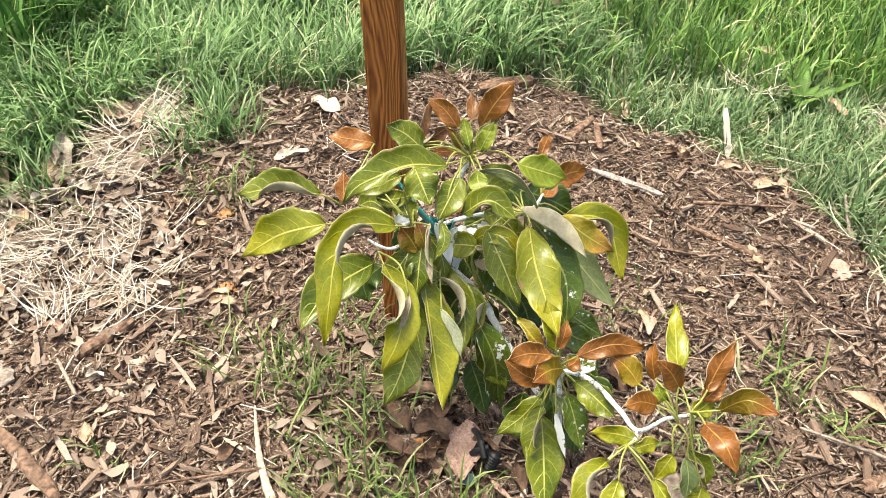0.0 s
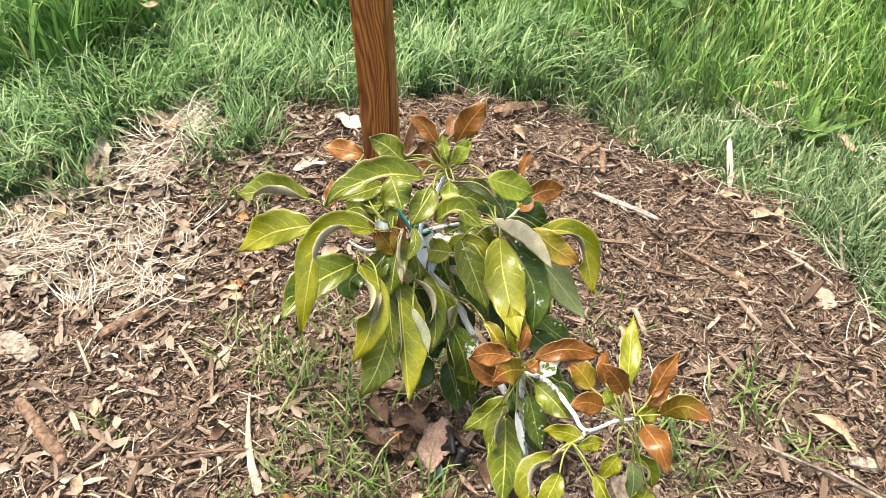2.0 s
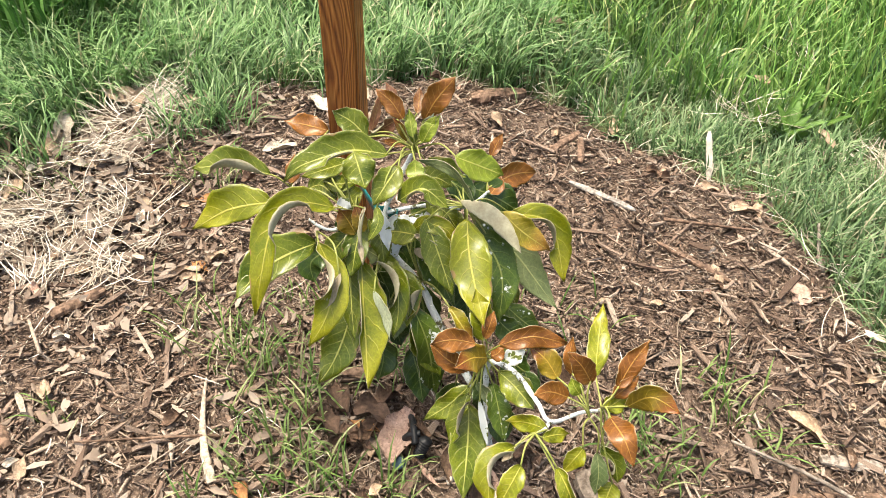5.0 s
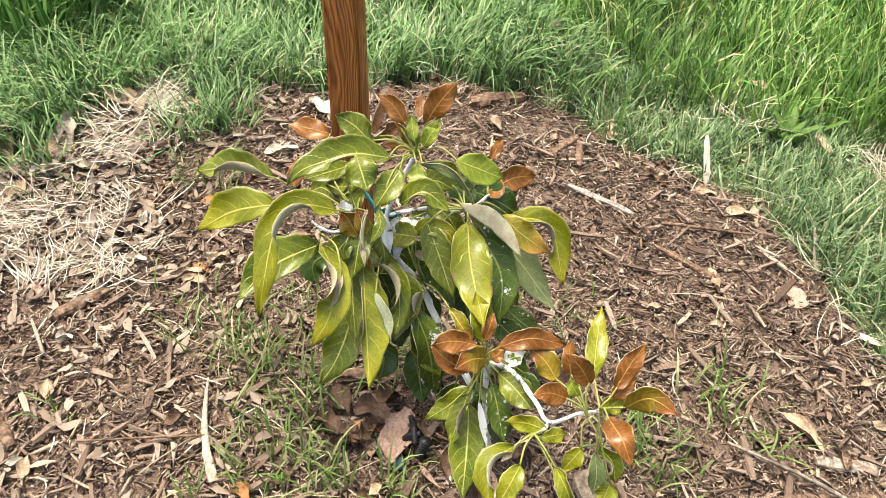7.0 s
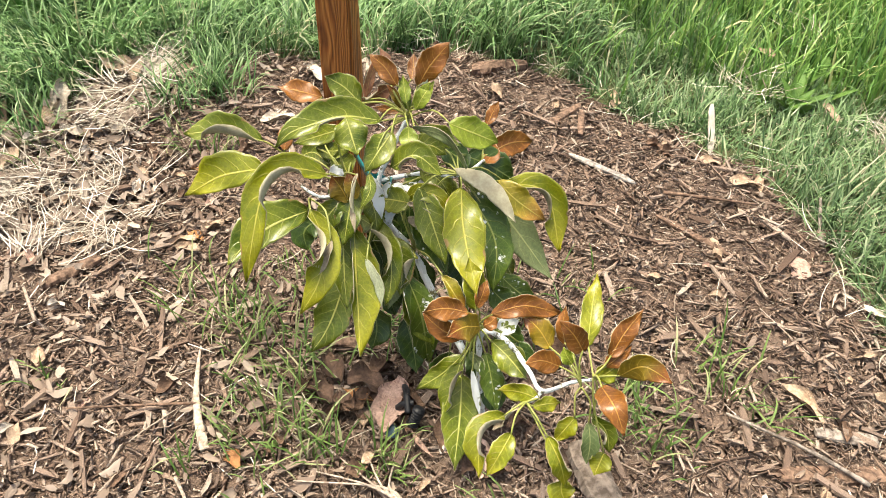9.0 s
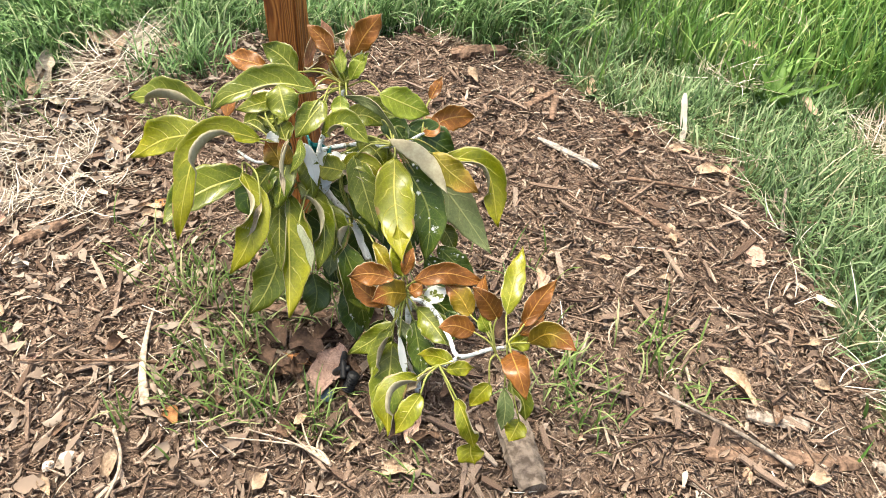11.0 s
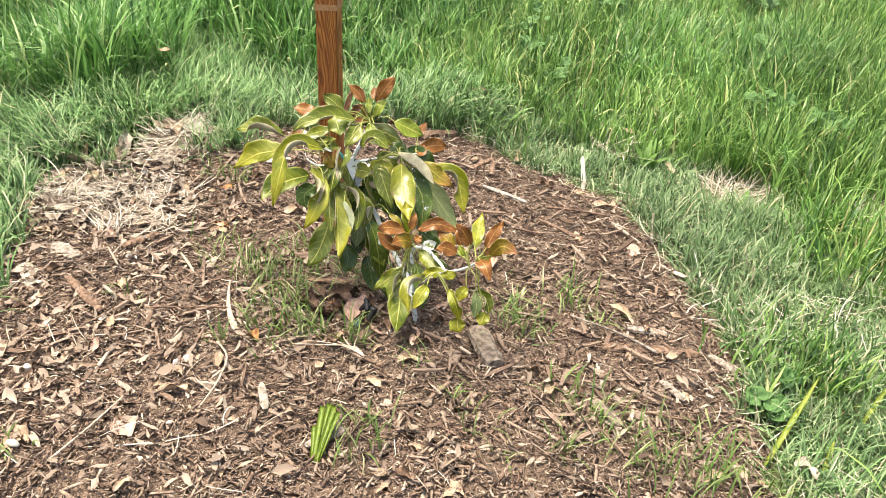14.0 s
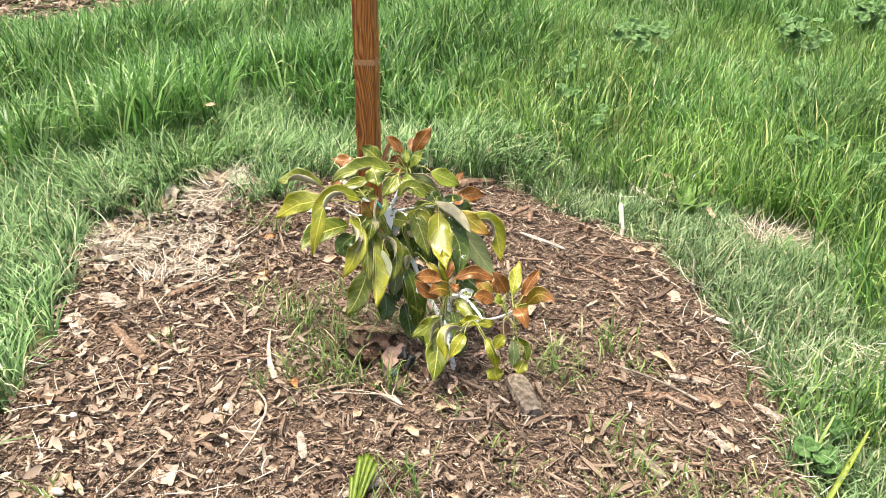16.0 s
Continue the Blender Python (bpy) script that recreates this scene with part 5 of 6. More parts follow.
def flakes(n, length, want):
    """Scraps of dry leaf: ragged, curled patches four points long and three wide."""
    x, y = scatter(n, want)
    L = rng.uniform(*length, n)
    W = L * rng.uniform(0.2, 0.5, n)
    az, curl, bow, pit, rol = rng.uniform(0, 6.28, n), rng.normal(0, 0.6, n), rng.normal(0, 0.35, n), rng.normal(0, 0.3, n), rng.normal(0, 0.45, n)
    z0 = bed_z(x, y) + 0.008 + 0.01 * rng.random(n)
    pts = []
    for i, wf in enumerate((0.35, 0.95, 1.0, 0.3)):
        for k in (-1, 0, 1):
            u = (i / 3 - 0.5 + rng.normal(0, 0.05, n)) * L
            w = 0.5 * k * W * wf * rng.uniform(0.7, 1.2, n)
            h = curl * W * 0.5 * k * k + bow * L * (i / 3 - 0.5) ** 2 * 2 + np.sin(pit) * u + np.sin(rol) * w
            pts.append(np.stack([x + u * np.cos(az) - w * np.sin(az), y + u * np.sin(az) + w * np.cos(az), z0 + np.maximum(h, -0.008)], 1))
    v = np.stack(pts, 1)
    q = np.array([(3 * i + k, 3 * i + k + 1, 3 * i + k + 4, 3 * i + k + 3) for i in range(3) for k in range(2)])
    return v.reshape(-1, 3), (q[None] + 12 * np.arange(n)[:, None, None]).reshape(-1, 4)


joined("leaf_litter", [flakes(1100, (0.01, 0.024), lambda x, y: (bed_depth(x, y) > -0.04) & (y > 0.1) & (rng.random(len(x)) < np.where(x < -0.15, 1.0, 0.5))),
                       flakes(160, (0.025, 0.045), lambda x, y: (bed_depth(x, y) > -0.04) & (y > 0.1) & (x < 0.1))],
       FLAKE, "broken brown and tan dry leaves scattered over the mulch", "leaf litter")


PALE_FLAKE = island_material("leaf_flake_pale", [(0.0, (0.17, 0.125, 0.095)), (0.5, (0.24, 0.185, 0.145)), (1.0, (0.33, 0.27, 0.22))], 0.85, 0.08)
joined("pale_leaf_litter", [flakes(380, (0.012, 0.036), lambda x, y: (bed_depth(x, y) > -0.04) & (y > 0.1) & (x < -0.15)),
                            flakes(80, (0.012, 0.026), lambda x, y: (bed_depth(x, y) > -0.04) & (y > 0.1) & (x > -0.15)),
                            flakes(330, (0.02, 0.055), lambda x, y: (((x + 0.82) / 0.28) ** 2 + ((y - 1.17) / 0.22) ** 2 < 1) & (bed_depth(x, y) > -0.12))],
       PALE_FLAKE, "bleached scraps of dry leaf on the mulch", "leaf litter")


# ---- sticks, bark and stones ----
def sliver(name, a, b, width, thick, mat, label, category, seed=1, fat=0.3, group=""):
    """A split piece of wood between two points: ragged, flattened, tapering to its ends."""
    a, b = Vector(a), Vector(b)
    d = b - a
    n, sides = 14, 10
    s = d.cross(Vector((0, 0, 1))).normalized()
    u = s.cross(d).normalized()
    verts, faces = [], []
    for i in range(n + 1):
        t = i / n
        r = (1 - fat) * min(1.0, 4 * t + 0.25, 4 * (1 - t) + 0.3) + fat
        for k in range(sides):
            g = 2 * math.pi * k / sides
            q = 1 + 0.28 * noise.noise(Vector((seed * 7.1 + 6 * t, math.cos(g) * 1.7, math.sin(g) * 1.7)))
            e = Vector((math.cos(g), math.sin(g)))
            e = Vector((math.copysign(abs(e.x) ** 0.7, e.x), math.copysign(abs(e.y) ** 0.7, e.y)))
            verts.append(d * (t + 0.03 * noise.noise(Vector((k * 3.3, seed, 9 * t)))) + s * (e.x * 0.5 * width * r * q) + u * (e.y * 0.5 * thick * r * q))
    for i in range(n):
        for k in range(sides):
            faces.append((i * sides + k, i * sides + (k + 1) % sides, (i + 1) * sides + (k + 1) % sides, (i + 1) * sides + k))
    faces += [tuple(range(sides))[::-1], tuple(range(n * sides, (n + 1) * sides))]
    ob = new(name, mesh_from(name, verts, faces, [mat], False))
    ob.location = a
    return tagged(ob, label, category, group)


def on(x, y, up):
    return (x, y, float(bed_z(x, y)) + up)


sliver("split_stick", (0.328, 1.392, 0.022), (0.466, 1.304, 0.02), 0.015, 0.009, BARK_WHITE, "pale split stick lying on the mulch", "stick", 1)
sliver("split_stick", on(0.664, 1.49, 0.0), on(0.655, 1.56, 0.095), 0.015, 0.008, STONE, "bleached sliver of wood in the grass", "stick", 2)
torn = new("wood_sliver", tube_mesh("wood_sliver", [(0, 0, 0.006), (0.012, -0.05, 0.012), (0.024, -0.095, 0.008), (0.046, -0.15, 0.006), (0.07, -0.195, 0.004)], 0.0018, 0.0085, STICK_PALE, 8, 0.5))
torn.matrix_world = pose(*on(-0.303, 0.765, 0.012)) @ Matrix.Diagonal((1, 1, 0.5, 1))
tagged(torn, "long pale torn sliver of bark on the mulch", "wood sliver")
sliver("wood_block", on(0.323, 0.635, 0.01), on(0.368, 0.518, 0.012), 0.05, 0.036, BLOCK_WOOD, "weathered grey-brown block of wood on the mulch", "wood block", 4, 0.8)
sliver("bark_piece", on(0.09, 1.7, 0.012), on(0.226, 1.738, 0.02), 0.042, 0.03, BARK_BROWN, "thick brown piece of bark at the bed's edge", "bark", 5, 0.5, "bark pieces")
sliver("bark_piece", on(-0.8, 0.865, 0.012), on(-0.715, 0.805, 0.014), 0.04, 0.009, BARK_GREY, "flaking grey-white piece of bark on the mulch", "bark", 6, 0.5, "bark pieces")
sliver("bark_piece", on(-0.7, 0.72, 0.012), on(-0.56, 0.6, 0.014), 0.022, 0.014, BARK_BROWN, "dark brown strip of bark on the mulch", "bark", 7, 0.4, "bark pieces")
sliver("bark_piece", on(-0.63, 0.86, 0.012), on(-0.55, 0.94, 0.014), 0.026, 0.016, BARK_BROWN, "brown strip of bark on the mulch", "bark", 8, 0.4, "bark pieces")
sliver("bark_piece", on(0.28, 1.5, 0.012), on(0.36, 1.6, 0.016), 0.02, 0.014, BARK_BROWN, "brown strip of bark on the mulch", "bark", 9, 0.4, "bark pieces")
sliver("bark_piece", on(0.36, 1.56, 0.012), on(0.355, 1.46, 0.016), 0.016, 0.01, BARK_BROWN, "brown strip of bark on the mulch", "bark", 10, 0.4, "bark pieces")
sliver("bark_piece", on(0.5, 1.2, 0.014), on(0.63, 1.1, 0.012), 0.014, 0.01, BARK_BROWN, "dark brown strip of bark on the mulch", "bark", 11, 0.3, "bark pieces")
sliver("bark_piece", on(0.62, 0.62, 0.012), on(0.86, 0.66, 0.012), 0.03, 0.018, BARK_BROWN, "weathered brown board splinter on the mulch", "bark", 12, 0.5, "bark pieces")
sliver("bark_piece", on(0.69, 0.7, 0.012), on(0.79, 0.705, 0.012), 0.022, 0.012, BARK_GREY, "grey-white flake of bark on the mulch", "bark", 13, 0.4, "bark pieces")
sliver("bark_piece", on(0.892, 0.677, 0.014), on(0.950, 0.630, 0.014), 0.028, 0.014, BARK_GREY, "grey splinter of wood at the bed's edge", "bark", 14, 0.4, "bark pieces")
sliver("bark_piece", on(0.575, 0.427, 0.014), on(0.629, 0.357, 0.014), 0.024, 0.014, BLOCK_WOOD, "grey splinter of wood on the mulch", "bark", 15, 0.4, "bark pieces")
sliver("bark_piece", on(0.0, 0.23, 0.014), on(0.07, 0.29, 0.012), 0.02, 0.01, BARK_GREY, "grey splinter of wood on the mulch", "bark", 16, 0.4, "bark pieces")
sliver("bark_piece", on(-0.12, 0.8, 0.012), on(0.05, 0.81, 0.014), 0.02, 0.01, BARK_BROWN, "brown strip of bark under the tree", "bark", 17, 0.3, "bark pieces")
sliver("bark_piece", on(0.741, 0.521, 0.014), on(0.786, 0.466, 0.014), 0.02, 0.008, BARK_GREY, "grey-white flake of wood on the mulch", "bark", 19, 0.4, "bark pieces")
sliver("bark_piece", on(-0.1, 0.32, 0.014), on(-0.13, 0.4, 0.012), 0.018, 0.01, BARK_GREY, "grey splinter of wood on the mulch", "bark", 18, 0.4, "bark pieces")


def pebble(x, y, size, seed):
    """A small rounded, uneven stone."""
    bm = bmesh.new()
    bmesh.ops.create_icosphere(bm, subdivisions=3, radius=1)
    for v in bm.verts:
        q = 1 + 0.25 * noise.noise(v.co * 1.3 + Vector((seed, 0, 0)))
        v.co = Vector((v.co.x * 0.6 * q, v.co.y * 0.45 * q, v.co.z * 0.35 * q)) * size
    me = bpy.data.meshes.new("pebble")
    bm.to_mesh(me)
    bm.free()
    me.materials.append(STONE)
    me.polygons.foreach_set("use_smooth", np.ones(len(me.polygons), bool))
    ob = new("pebble", me)
    ob.matrix_world = pose(x, y, float(bed_z(x, y)) + 0.01, 10 * seed, 5, 40 * seed)
    tagged(ob, "small pale pebble lying on the mulch", "pebble", "pebbles on the bed")


pebble(-0.312, 0.470, 0.020, 1)
pebble(-0.331, 0.452, 0.016, 2)
pebble(-0.637, 0.402, 0.018, 3)
pebble(-0.544, 0.175, 0.022, 4)
pebble(-0.280, 0.271, 0.013, 5)
pebble(0.119, 0.611, 0.014, 6)


def twig(points, r, mat, label):
    pts = [Vector(p) for p in points]
    ob = new("twig", tube_mesh("twig", [p - pts[0] for p in pts], r, r * 0.5, mat, 6, 0.3))
    ob.location = pts[0]
    tagged(ob, label, "twig", "twigs on the bed")


twig([on(0.52, 1.27, 0.02), on(0.6, 1.262, 0.022), on(0.72, 1.275, 0.02)], 0.0045, BARK_BROWN, "thin brown twig lying on the mulch")
twig([on(0.86, 1.24, 0.02), on(0.99, 1.245, 0.045), on(1.1, 1.25, 0.03)], 0.002, BARK_BROWN, "thin dark twig reaching into the grass")
twig([on(0.84, 1.19, 0.01), on(0.85, 1.25, 0.02), on(0.862, 1.32, 0.045)], 0.006, BARK_GREY, "grey twig standing at the bed's edge")
twig([on(0.9, 0.8, 0.012), on(0.98, 0.84, 0.03), on(1.06, 0.86, 0.03)], 0.0035, BARK_GREY, "grey twig at the bed's edge")
twig([on(-0.46, 0.14, 0.02), on(-0.42, 0.23, 0.022), on(-0.39, 0.33, 0.02)], 0.003, STICK_PALE, "pale straight twig lying on the mulch")
twig([on(0.75, 0.62, 0.015), on(0.66, 0.66, 0.02), on(0.55, 0.71, 0.02)], 0.004, BARK_GREY, "grey twig lying on the mulch")
twig([on(-0.26, 0.52, 0.015), on(-0.22, 0.46, 0.024), on(-0.22, 0.38, 0.02), on(-0.235, 0.31, 0.015)], 0.003, STICK_PALE, "bent pale twig lying on the mulch")
twig([on(-0.25, 0.66, 0.015), on(-0.3, 0.64, 0.02), on(-0.46, 0.61, 0.02)], 0.003, BARK_BROWN, "dark twig lying on the mulch")
twig([on(0.9, 0.45, 0.015), on(0.76, 0.4, 0.02), on(0.55, 0.43, 0.02)], 0.003, BARK_BROWN, "dark twig lying on the mulch")
for i, (ax, bx, by) in enumerate(((-0.02, -0.06, 0.55), (0.0, -0.09, 0.53), (0.01, 0.05, 0.575), (0.0, 0.01, 0.58), (-0.01, -0.03, 0.575))):
    twig([on(0.075, 0.51, 0.015), on(0.04 + ax, 0.53, 0.024), on(bx, by, 0.02)], 0.0024, STICK_PALE, "bleached forked root lying on the mulch")

# ---- straw ----
def strands(n, want, length, width, lift, box=None):
    x, y = scatter(n, want)
    L = rng.uniform(*length, n)
    z = np.where(bed_depth(x, y) > -0.03, bed_z(x, y), ground_z(x, y)) + lift * rng.random(n)
    return blades(x, y, z, L, rng.uniform(*width, n), rng.uniform(1.25, 1.6, n), rng.uniform(-0.35, 0.45, n), seg=4)


def straw_patch(x, y):
    a = ((x + 0.77) / 0.3) ** 2 + ((y - 1.1) / 0.17) ** 2 < 1 + 0.5 * np.sin(9 * x + 7 * y) + 0.4 * np.sin(31 * x - 17 * y)
    b = ((x + 0.68) / 0.1) ** 2 + ((y - 1.4) / 0.26) ** 2 < 1 + 0.5 * np.sin(23 * y)
    return (a | b) & (bed_depth(x, y) > -0.1)


def straw_heap(n, want, length, width, lift, per=9):
    """Flattened dead stalks lying in swathes, each swathe combed one way."""
    cx, cy = scatter(n // per, want)
    m = len(cx) * per
    x, y = np.repeat(cx, per) + rng.normal(0, 0.018, m), np.repeat(cy, per) + rng.normal(0, 0.018, m)
    az = np.repeat(rng.uniform(0, 2 * np.pi, len(cx)), per) + rng.normal(0, 0.35, m)
    z = np.where(bed_depth(x, y) > -0.03, bed_z(x, y), ground_z(x, y)) + 0.006 + lift * rng.random(m)
    return blades(x, y, z, rng.uniform(*length, m), rng.uniform(*width, m), rng.uniform(1.2, 1.6, m), rng.uniform(-0.35, 0.45, m), az, 4)


joined("straw", [straw_heap(900, straw_patch, (0.03, 0.11), (0.0009, 0.0021), 0.02),
                 straw_heap(430, lambda x, y: ((x + 0.78) / 0.2) ** 2 + ((y - 1.09) / 0.1) ** 2 < 1 + 0.4 * np.sin(19 * x), (0.03, 0.09), (0.0009, 0.002), 0.022),
                 straw_heap(220, lambda x, y: ((x + 0.66) / 0.06) ** 2 + ((y - 1.47) / 0.17) ** 2 < 1, (0.05, 0.14), (0.001, 0.0024), 0.05),
                 strands(260, lambda x, y: (bed_depth(x, y) > -0.05) & (y > 0.1) & (x < -0.05), (0.03, 0.1), (0.0008, 0.0022), 0.014),
                 strands(130, lambda x, y: (bed_depth(x, y) > -0.05) & (y > 0.1) & (x > -0.05), (0.03, 0.08), (0.0008, 0.002), 0.014),
                 strands(380, lambda x, y: (bed_depth(x, y) < 0.03) & (bed_depth(x, y) > -0.08) & (y > 0.1), (0.04, 0.12), (0.001, 0.0025), 0.03)],
       STRAW, "bleached dry grass straw matted over the bed's edge", "straw")
joined("leaf_flakes", [flakes(520, (0.018, 0.045), lambda x, y: straw_patch(x, y) & (bed_depth(x, y) > -0.02)),
                       flakes(380, (0.014, 0.04), lambda x, y: (bed_depth(x, y) > 0) & (x < -0.25 - 0.3 * rng.random(len(x))) & (y > 0.2)),
                       flakes(220, (0.014, 0.036), lambda x, y: (bed_depth(x, y) > 0) & (y > 0.05) & (y < 0.55))],
       PALE_FLAKE, "broken bits of dry tan leaf on the mulch", "leaf litter")


def dry_wisps(cx, cy, r, n, up):
    x, y = cx + rng.normal(0, r, n), cy + rng.normal(0, r * 0.7, n)
    return blades(x, y, ground_z(x, y) + up * (0.6 + 0.6 * rng.random(n)), rng.uniform(0.04, 0.13, n), rng.uniform(0.001, 0.0026, n), rng.uniform(0.9, 1.6, n), rng.uniform(-0.3, 0.6, n))


joined("dry_grass", [dry_wisps(1.2, 1.65, 0.07, 260, 0.02), dry_wisps(0.78, 1.76, 0.035, 40, 0.05), dry_wisps(0.98, 2.0, 0.05, 16, 0.12), dry_wisps(-1.15, 1.25, 0.1, 90, 0.06),
                     dry_wisps(-0.64, 1.7, 0.045, 60, 0.05), dry_wisps(-0.1, 1.9, 0.1, 60, 0.04), dry_wisps(1.66, 1.55, 0.075, 200, 0.02),
                     dry_wisps(1.08, 0.27, 0.06, 70, 0.025), dry_wisps(1.15, 0.85, 0.16, 150, 0.045), dry_wisps(-0.97, 1.33, 0.03, 50, 0.05), dry_wisps(-0.78, 1.62, 0.03, 60, 0.03)],
       STRAW, "wisps of bleached dead grass among the green", "dry grass")

# ---- sprouts in the mulch ----
SPROUTS = [(-0.16, 0.8), (-0.13, 0.72), (-0.09, 0.78), (-0.23, 0.87), (-0.23, 0.97), (-0.02, 0.85), (0.56, 0.82), (0.58, 0.77), (0.42, 0.7), (0.44, 0.65),
           (-0.07, 0.57), (0.06, 0.57), (-0.16, 0.61), (-0.26, 0.8), (0.34, 0.98), (-0.53, 0.68), (0.61, 0.72), (-0.16, 0.55), (-0.27, 0.56), (0.02, 0.56),
           (0.18, 0.52), (0.4, 0.74), (0.47, 0.64), (0.34, 0.34), (0.39, 0.26), (0.11, 0.32), (0.56, 0.38), (-0.56, 0.17), (0.3, 0.4), (0.88, 0.31), (0.51, 0.28)]


def sprout_clumps():
    sets = []
    for cx, cy in SPROUTS:
        k = int(rng.integers(7, 17))
        r = rng.uniform(0.012, 0.03)
        x, y = cx + rng.normal(0, r, k), cy + rng.normal(0, r, k)
        sets.append(blades(x, y, bed_z(x, y), rng.uniform(0.03, 0.085, k), rng.uniform(0.0022, 0.004, k), np.abs(rng.normal(0, 0.55, k)), rng.uniform(0.2, 1.6, k)))
    for cx, cy, k, r in ((-0.46, 1.3, 50, 0.03), (-0.78, 1.2, 30, 0.04), (0.1, 0.86, 60, 0.06), (-0.14, 0.75, 26, 0.02), (-0.09, 0.84, 20, 0.02),
                         (-0.22, 0.62, 14, 0.02), (-0.08, 0.6, 24, 0.018), (0.03, 0.585, 18, 0.018), (-0.24, 0.84, 18, 0.025), (-0.15, 0.92, 26, 0.03), (0.42, 0.7, 34, 0.03), (0.57, 0.79, 28, 0.03),
                         (0.58, 0.36, 34, 0.03), (0.8, 0.3, 40, 0.035), (0.76, 0.22, 46, 0.04), (0.66, 0.26, 30, 0.03), (0.9, 0.22, 40, 0.03), (0.52, 0.45, 18, 0.025), (0.09, 0.24, 26, 0.02), (-0.11, 0.66, 14, 0.02),
                         (-0.41, 0.91, 9, 0.03), (-0.33, 0.89, 12, 0.03), (-0.27, 0.85, 18, 0.025), (-0.22, 0.8, 18, 0.022), (-0.23, 0.73, 14, 0.025), (-0.17, 0.66, 14, 0.02), (-0.12, 0.62, 16, 0.02)):
        k = k if cy > 1 else int(1.1 * k)
        x, y = cx + rng.normal(0, r * 1.3, k), cy + rng.normal(0, r * 1.3, k)
        sets.append(blades(x, y, bed_z(x, y), rng.uniform(0.04, 0.105, k), rng.uniform(0.0022, 0.0042, k), np.abs(rng.normal(0, 0.4, k)), rng.uniform(0.4, 1.6, k)))
    return sets


lx, ly = 1.13 + rng.normal(0, 0.08, 330), 0.68 + rng.normal(0, 0.07, 330)
joined("lime_grass", [blades(lx, ly, ground_z(lx, ly), rng.uniform(0.07, 0.15, 330), rng.uniform(0.004, 0.0075, 330), np.abs(rng.normal(0, 0.35, 330)), rng.uniform(0.2, 1.5, 330))],
       GRASS_TALL, "tuft of bright green grass at the bed's edge", "grass")
tufts = [(-0.5, 1.5, 170, 0.03), (-0.53, 1.62, 150, 0.035), (-0.57, 1.42, 70, 0.025), (-0.83, 1.27, 60, 0.03)]
tx = np.concatenate([cx + rng.normal(0, r, n) for cx, cy, n, r in tufts])
ty = np.concatenate([cy + rng.normal(0, r, n) for cx, cy, n, r in tufts])
joined("grass_tuft", [blades(tx, ty, ground_z(tx, ty), rng.uniform(0.07, 0.16, len(tx)), rng.uniform(0.0028, 0.0046, len(tx)), np.abs(rng.normal(0, 0.35, len(tx))), rng.uniform(0.4, 1.8, len(tx)), seg=5)],
       GRASS_FINE, "tufts of fine green grass growing through straw", "grass")
joined("grass_sprouts", sprout_clumps(), SPROUT, "thin green grass sprouting through the mulch", "grass")


# ---- tie, emitter and cut leaves ----
def build_tie():
    """A strip of tape wound round the stem, its loose end slack towards the stake."""
    tie = tagged(new("tree_tie"), "teal plastic tape tying the stem to the stake", "tree tie")
    tie.location = (-0.002, 0.832, 0.32)
    verts, faces = [], []
    n = 40
    for i in range(n + 1):
        a = 2 * math.pi * 1.6 * i / n
        r = 0.014 + 0.004 * math.sin(3 * a)
        c = Vector((r * math.cos(a), r * math.sin(a), -0.018 + 0.036 * i / n + 0.004 * math.sin(5 * a)))
        out = Vector((math.cos(a), math.sin(a), 0))
        for q in (-1, 1):
            for e in (-1, 1):
                verts.append(c + Vector((0, 0, 0.009 * q)) + out * 0.0006 * e)
    for i in range(n):
        a, b = 4 * i, 4 * i + 4
        faces += [(a, a + 1, b + 1, b), (a + 1, a + 3, b + 3, b + 1), (a + 3, a + 2, b + 2, b + 3), (a + 2, a, b, b + 2)]
    part("coil", mesh_from("coil", verts, faces, [TAPE], True), tie)
    for name, pts in (("tape_end", [(0.012, 0, 0), (0.03, -0.012, 0.004), (0.052, -0.008, -0.008)]), ("tape_strap", [(-0.01, 0.01, 0.0), (-0.04, 0.06, 0.004), (-0.07, 0.125, 0.0)])):
        v, f = [], []
        for i, p in enumerate(pts):
            p = Vector(p)
            for q in (-1, 1):
                for e in (-1, 1):
                    v.append(p + Vector((0, 0.0006 * e, 0.008 * q)))
        for i in range(len(pts) - 1):
            a, b = 4 * i, 4 * i + 4
            f += [(a, a + 1, b + 1, b), (a + 1, a + 3, b + 3, b + 1), (a + 3, a + 2, b + 2, b + 3), (a + 2, a, b, b + 2)]
        part(name, mesh_from(name, v, f, [TAPE], True), tie)


def lathe(name, profile, mat, sides=18):
    verts, faces = [], []
    for r, z in profile:
        verts += [(r * math.cos(2 * math.pi * k / sides), r * math.sin(2 * math.pi * k / sides), z) for k in range(sides)]
    for i in range(len(profile) - 1):
        for k in range(sides):
            faces.append((i * sides + k, i * sides + (k + 1) % sides, (i + 1) * sides + (k + 1) % sides, (i + 1) * sides + k))
    faces += [tuple(range(sides))[::-1], tuple(range((len(profile) - 1) * sides, len(profile) * sides))]
    return mesh_from(name, verts, faces, [mat], True)


